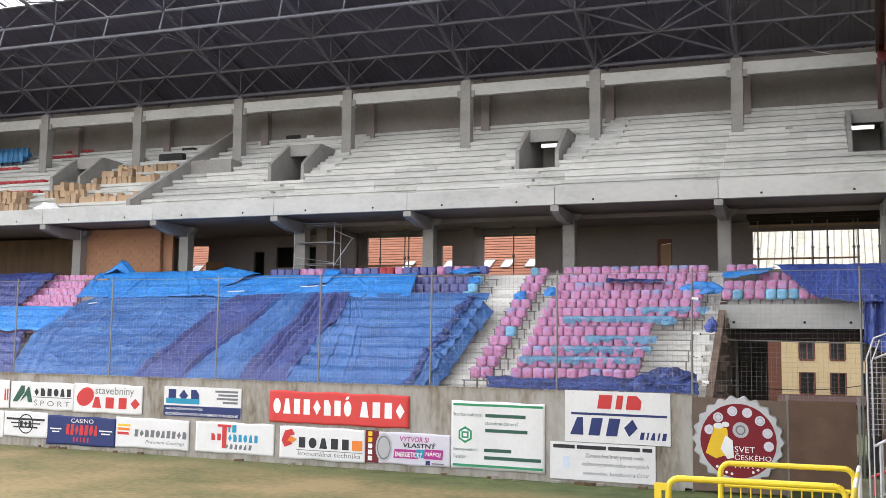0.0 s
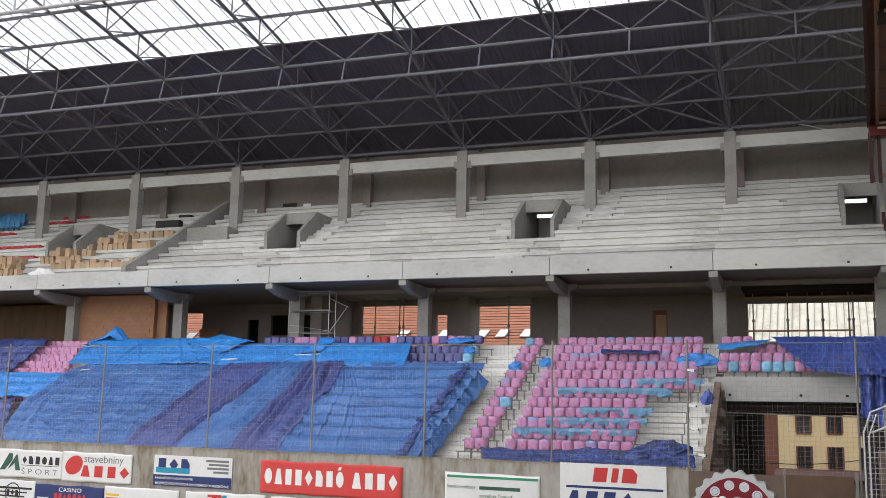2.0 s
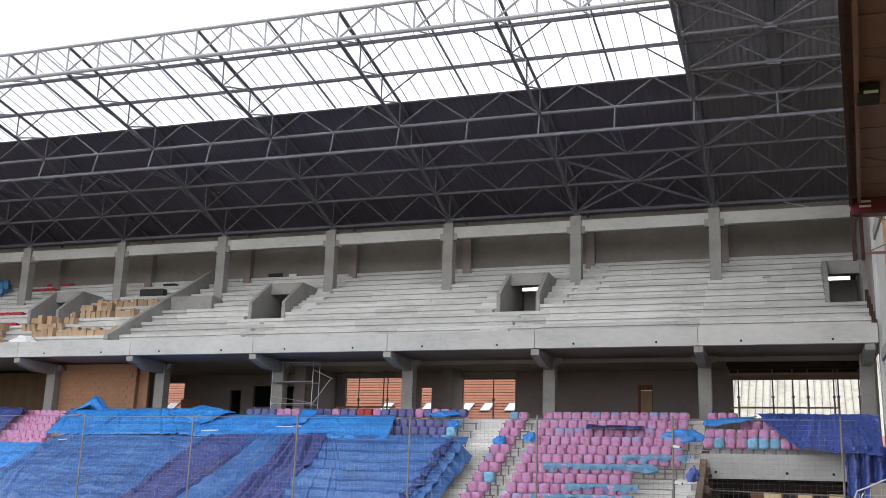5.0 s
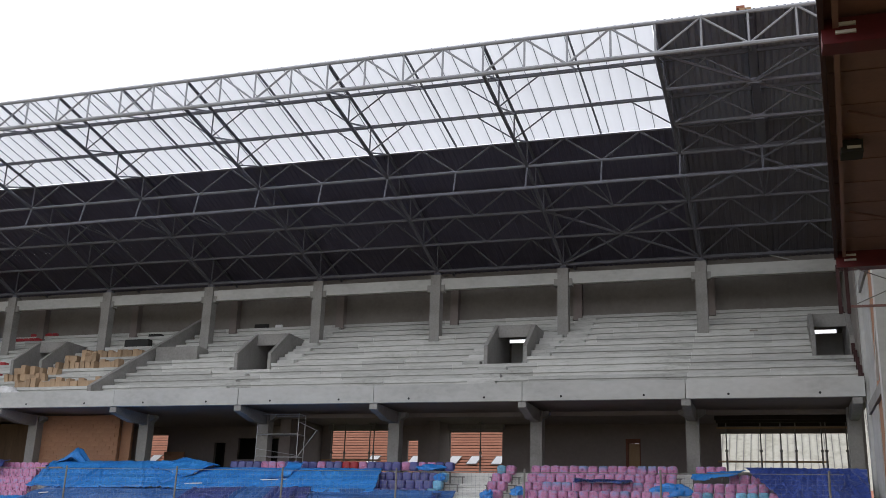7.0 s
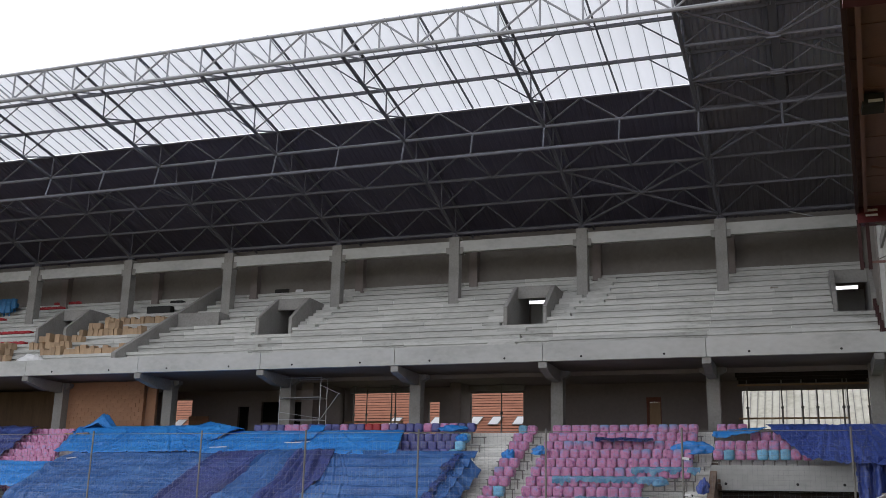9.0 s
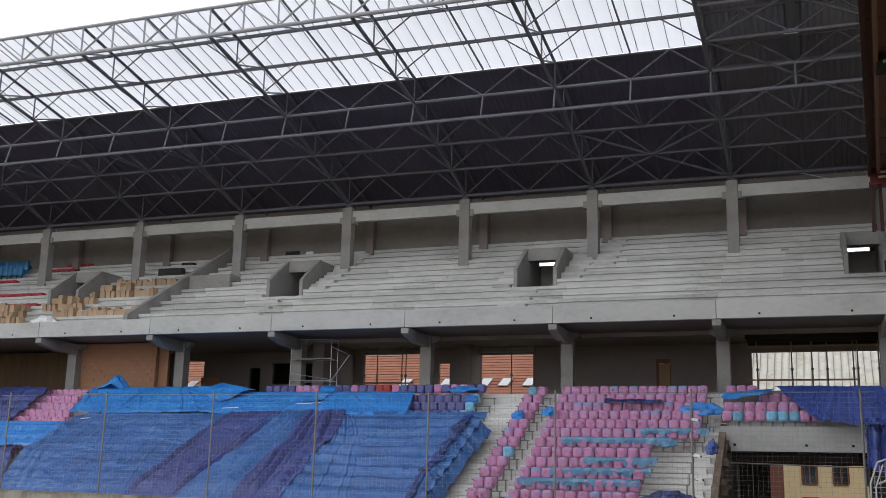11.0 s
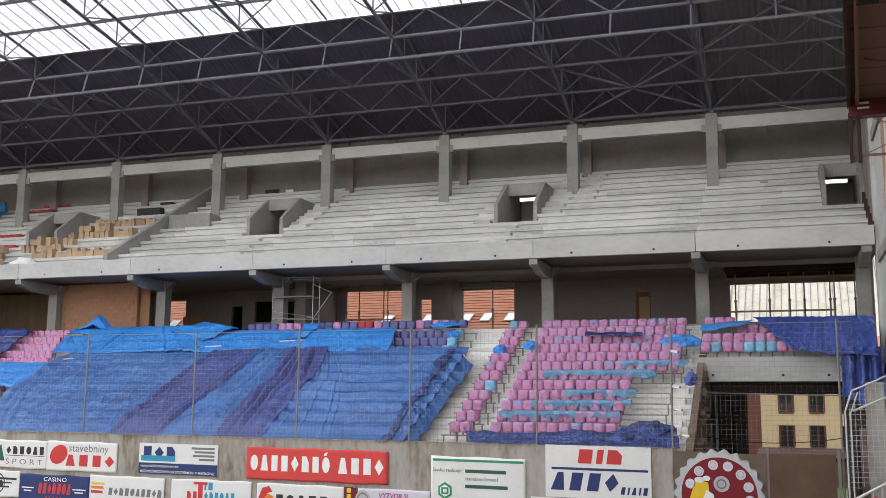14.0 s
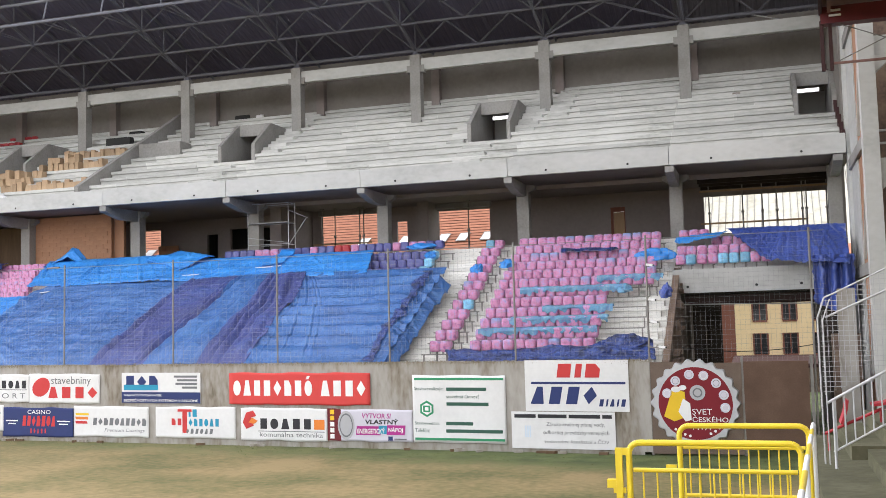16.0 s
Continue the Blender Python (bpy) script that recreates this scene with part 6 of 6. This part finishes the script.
for dx in (0, .28):
    bm = B(); bar(bm, (edge_x(2) + dx, 2, E0 + 10.8), (edge_x(38) + dx, 38, E0 + 10.8), .12, .3); part("edge_bar", bm, BROWN if dx else MAROON_DARK, nb)
    bm = B(); bar(bm, (edge_x(38) + dx, 37.8, E0 + 10.4), (edge_x(38) + dx, 37.8, E0 + 8.6), .12, .12); part("hanger", bm, MAROON_DARK, nb)
bm = B(); bar(bm, (edge_x(38) + .3, 37.8, E0 + 8.85), (12, 37.8, E0 + 8.85), .08, .08); part("bottom_bar", bm, BROWN, nb)
for x0, x1, z0, z1 in ((2.8, 6, 8.9, 10.3), (2.8, 6, 10.3, 8.9)):
    bm = B(); tube(bm, (x0, 37.8, E0 + z0), (x1, 37.8, E0 + z1), .02); part("tie_rod", bm, POST, nb)
for y in (12, 16, 25, 33):
    bm = B(); tube(bm, (edge_x(y) + .5, y, E0 + 10.8), (8, y + 4, E0 + 10.8), .04); part("brace", bm, BROWN, nb)

# never in view: added to darken the gate side and landing
bm = B(); box(bm, 17.7, 18, -8, 44, -.2, E0 + 10.94); thing("wall_side_stand", bm, RUBBLE, "unseen dark wall added behind the neighbouring stand to block light", "wall", kind="structure")
nbw = empty("side_stand_frame", (3.9, 40, 0), "grey concrete frame with orange brick infill of the neighbouring stand", "building frame", kind="structure")
for y0, x0, x1 in ((39.6, 3.64, 4.2), (46.6, 3.62, 4.4)):
    bm = B(); box(bm, x0, x1, y0, y0 + .7, -.2, E0 + 14.5); bmesh.ops.bevel(bm, geom=bm.edges[:], offset=.03, segments=1); part("column", bm, CONCRETE_PALE, nbw)
bm = B(); box(bm, 3.8, 3.95, 40.3, 43.4, -.2, E0 + 14); part("infill", bm, BRICK, nbw, "orange hollow-brick infill")
bm = B(); box(bm, 3.76, 3.95, 43.4, 46.6, -.2, E0 + 14); part("rendered_infill", bm, CONCRETE_PALE, nbw)
for z in (1.5, 6.2, 11.5):
    bm = B(); box(bm, 3.66, 3.97, 40.3, 46.6, E0 + z, E0 + z + .45); part("floor_beam", bm, CONCRETE, nbw)
for z in (-2.5, 2.2, 7):
    bm = B(); bar(bm, (3.74, 40.3, E0 + z + 3.2), (3.74, 42.4, E0 + z), .1, .22); part("diagonal", bm, CONCRETE_PALE, nbw)
bm = B(); box(bm, 4.21, 9, 39.75, 40.15, 9.95, 10.47); part("cross_beam", bm, CONCRETE_PALE, nbw)
bm = B(); box(bm, 4.21, 9, 39.75, 40.15, 14.28, 15.0); part("cross_beam", bm, CONCRETE_PALE, nbw)
for z in (14.27, 9.94):
    bm = B()
    v = [bm.verts.new(p) for y in (39.75, 40.15) for p in ((4.21, y, z), (4.21, y, z - .62), (4.62, y, z - .28), (5.4, y, z - .28), (5.4, y, z))]
    bm.faces.new(v[:5]); bm.faces.new(v[9:4:-1])
    for i in range(5):
        bm.faces.new((v[i], v[(i + 1) % 5], v[5 + (i + 1) % 5], v[5 + i]))
    part("haunch", bm, CONCRETE_PALE, nbw)
for z in (11.5, 11.03):
    bm = B(); tube(bm, (4.21, 39.9, z), (9, 39.9, z), .045, 8); part("guard_rail", bm, STEEL_LIGHT, nbw)
bm = B(); box(bm, 4.4, 12, 44, 44.3, -.2, E0 + 14); part("rear_wall", bm, RUBBLE, nbw)
bm = B(); box(bm, 2.55, 3.15, 40.6, 41.2, -.2, 5.8); thing("concrete_pier", bm, CONCRETE_OLD, "pale concrete pier behind the mesh fence", "pier", kind="structure")
bm = B(); box(bm, 2.35, 3.4, 42.0, 42.5, -.2, 4.1); thing("block_wall", bm, RUBBLE, "grey block wall behind the mesh fence", "wall", kind="structure")

# ---- the stair landing where the camera stands ----
FL = E0 - 1.75
bm = B(); box(bm, -2.2, 5, -4, 9.4, FL - .3, FL); box(bm, .44, 5, 9.4, 13.4, FL - .3, FL)
thing("floor_landing", bm, FLOOR_MOSS, "mossy concrete landing of the neighbouring stand", "floor", kind="structure")
bm = B(); box(bm, .44, 5, 13.0, 13.4, -.2, FL - .3); box(bm, -2.2, 5, 9.0, 9.38, -.2, FL - .3)
thing("wall_landing", bm, CONCRETE_OLD, "concrete wall carrying the landing", "wall", kind="structure")
for j in range(4):
    bm = B(); box(bm, 1.05 + .3 * j, 5, 8 + .02 * j, 13.0 - .02 * j, FL + .18 * j, FL + .18 * (j + 1))
    bmesh.ops.bevel(bm, geom=bm.edges[:], offset=.02, segments=1)
    thing("stair_step", bm, FLOOR_MOSS, "mossy worn concrete step beside the landing", "step", "steps beside the landing", "structure")


def bent(bm, pts, r, n=10):
    for p, q in zip(pts, pts[1:]):
        tube(bm, p, q, r, n)


def arch(x0, x1, y, z0, z1, rad):
    pts = [(x0, y, z0)]
    for cx, a0, a1 in ((x0 + rad, 180, 90), (x1 - rad, 90, 0)):
        pts += [(cx + rad * math.cos(radians(a0 + (a1 - a0) * k / 6)), y, z1 - rad + rad * math.sin(radians(a0 + (a1 - a0) * k / 6))) for k in range(7)]
    return pts + [(x1, y, z0)]


for y, x0, x1, zt, zin, bars in ((7.7, -1.026, .185, E0 - .9, E0 - 1.10, 11), (8.95, -.76, .28, E0 - .9, E0 - 1.08, 12)):
    b = empty("yellow_barrier", ((x0 + x1) / 2, y, FL), "yellow tubular steel barrier on the landing", "barrier", "yellow barriers")
    bm = B(); bent(bm, arch(x0, x1, y, FL, zt, .08), .0235); part("frame", bm, YELLOW, b)
    bm = B(); tube(bm, (x0 + .03, y, zin), (x1 - .03, y, zin), .017, 8); part("rail", bm, YELLOW, b)
    bm = B(); tube(bm, (x0 + .03, y, FL + .27), (x1 - .03, y, FL + .27), .016, 8); part("rail", bm, YELLOW, b)
    for j in range(bars):
        x = x0 + (x1 - x0) * (j + 1) / (bars + 1)
        bm = B(); tube(bm, (x, y, FL + .27), (x, y, zin), .0065, 6); part("bar", bm, YELLOW, b)
    bm = B(); bar(bm, (x0 - .12, y, zt - .35), (x0 - .03, y, zt - .35), .034, .04); part("latch", bm, YELLOW, b)
b = empty("yellow_post", (-1.1, 7.7, FL), "yellow square steel latch post", "post")
bm = B(); bar(bm, (-1.1, 7.7, FL), (-1.1, 7.7, E0 - .94), .05, .05); part("upright", bm, YELLOW, b)
bm = B(); bar(bm, (-1.1, 7.7, E0 - .965), (-1.03, 7.7, E0 - .965), .04, .05); part("arm", bm, YELLOW, b)
bm = B(); bar(bm, (-1.19, 7.7, E0 - 1.2), (-1.12, 7.7, E0 - 1.2), .06, .06); part("latch", bm, YELLOW, b)

h = empty("white_handrail", (.3, 8, FL), "white handrail with yellow bands beside the landing", "handrail")
H = lambda y: (.11 + (y - 5.3) * .0563, y, E0 - .9)
for y0, y1, m in ((4.2, 5.6, WHITE), (5.6, 6.3, YELLOW), (6.3, 7.0, WHITE), (7.0, 7.6, YELLOW), (7.6, 8.2, WHITE), (8.2, 8.6, YELLOW), (8.6, 9.1, WHITE)):
    bm = B(); tube(bm, H(y0), H(y1), .018, 10); part("band", bm, m, h)
for y in (6.6, 9.05):
    bm = B(); tube(bm, H(y), (H(y)[0], y, FL), .02, 8); part("post", bm, WHITE, h)

fence = empty("mesh_fence", (.56, 13, FL), "galvanised steel mesh fence on the stair", "fence")
top = [(.575, 13, E0 - .60), (.575, 13, E0 - .02), (.66, 13, E0 + .22), (.76, 13, E0 + .26), (3.2, 13, E0 + 1.4)]
bm = B(); bent(bm, [(.58, 13, FL)] + top, .010, 8); part("frame", bm, GALV, fence)
bm = B(); bent(bm, [(.63, 12.95, FL), (.63, 12.95, E0 - .05), (.72, 12.95, E0 + .2)], .008, 8); part("frame", bm, GALV, fence)
bm = B(); tube(bm, (.66, 13, E0 - .02), (3.2, 13, E0 + 1.1), .013, 8); part("rail", bm, GALV, fence)
bm = B()
for j in range(44):
    x = .62 + .06 * j
    zt = E0 + .2 + (x - .7) * .467
    bar(bm, (x, 13, E0 - .95 + (x - .6) * .45), (x, 13, zt), .0048, .0048)
for j in range(36):
    z = E0 - .9 + .06 * j
    xl = max(.6, .7 + (z - E0 - .2) / .467)
    xr = min(3.2, .6 + (z - E0 + .95) / .45)
    if xr > xl + .05:
        bar(bm, (xl, 13, z), (xr, 13, z), .0048, .0048)
part("wire_mesh", bm, GALV, fence, kind="stuff")

rail = empty("stair_railing", (.66, 12.6, FL), "pale grey steel railing up the stair", "railing")
Rz = lambda x: E0 - 1.0 + (x - .62) * .56
bm = B(); tube(bm, (.62, 12.6, Rz(.62)), (3.2, 12.6, Rz(3.2)), .017, 8); part("handrail", bm, GALV, rail)
bm = B(); tube(bm, (.66, 12.6, Rz(.66) - .58), (3.2, 12.6, Rz(3.2) - .58), .012, 8); part("bottom_rail", bm, GALV, rail)
for j in range(24):
    x = .7 + .1 * j
    bm = B(); tube(bm, (x, 12.6, Rz(x) - .58), (x, 12.6, Rz(x)), .009, 6); part("bar", bm, GALV, rail)
for x in (.68, 1.9, 3.1):
    bm = B(); tube(bm, (x, 12.6, Rz(x)), (x, 12.6, FL), .016, 8); part("post", bm, GALV, rail)
# the lower rows of the neighbouring stand beyond the railing
for j in range(5):
    bm = B(); box(bm, .55 + .42 * j, .97 + .42 * j if j < 4 else 5, 14.4, 17.5, -.2, FL - .15 + .2 * j)
    bmesh.ops.bevel(bm, geom=bm.edges[:], offset=.02, segments=1)
    thing("side_terrace_step", bm, FLOOR_MOSS, "mossy concrete step of the neighbouring stand", "step", "steps of the neighbouring stand", "structure")
r = empty("red_seat_rail", (1.0, 15.5, FL), "red steel rail carrying folded seats", "rail")
bm = B(); tube(bm, (.68, 15.5, 3.13), (2.3, 15.5, 3.86), .022, 8); part("tube", bm, SEAT_RED, r)
for x in (.75, 1.45, 2.15):
    z = 3.13 + (x - .68) * .45
    bm = B(); tube(bm, (x, 15.5, FL - .15 + .2 * min(4, int((x - .55) / .42)) - .01), (x, 15.5, z), .018, 8); part("foot", bm, SEAT_RED, r)
for x, fold in ((.98, 75), (1.5, 12), (1.98, 12)):
    z = 3.13 + (x - .68) * .45
    st = empty("red_folding_seat", (x, 15.48, z), "red plastic folding seat on a red steel rail", "stadium seat", "red seats beyond the railing")
    bm = B(); box(bm, -.17, .17, -.2, .2, -.018, .018)
    bmesh.ops.subdivide_edges(bm, edges=bm.edges[:], cuts=2, use_grid_fill=True)
    for v in bm.verts:
        v.co.z += .5 * v.co.x ** 2
    bmesh.ops.rotate(bm, verts=bm.verts, matrix=Euler((0, radians(-fold), 0)).to_matrix())
    bmesh.ops.translate(bm, verts=bm.verts, vec=Vector((x, 15.48, z + (.19 if fold > 40 else .075))))
    part("pan", bm, SEAT_RED, st)
    bm = B(); box(bm, x - .02, x + .02, 15.46, 15.5, z - .01, z + .08); part("hinge", bm, POST, st)
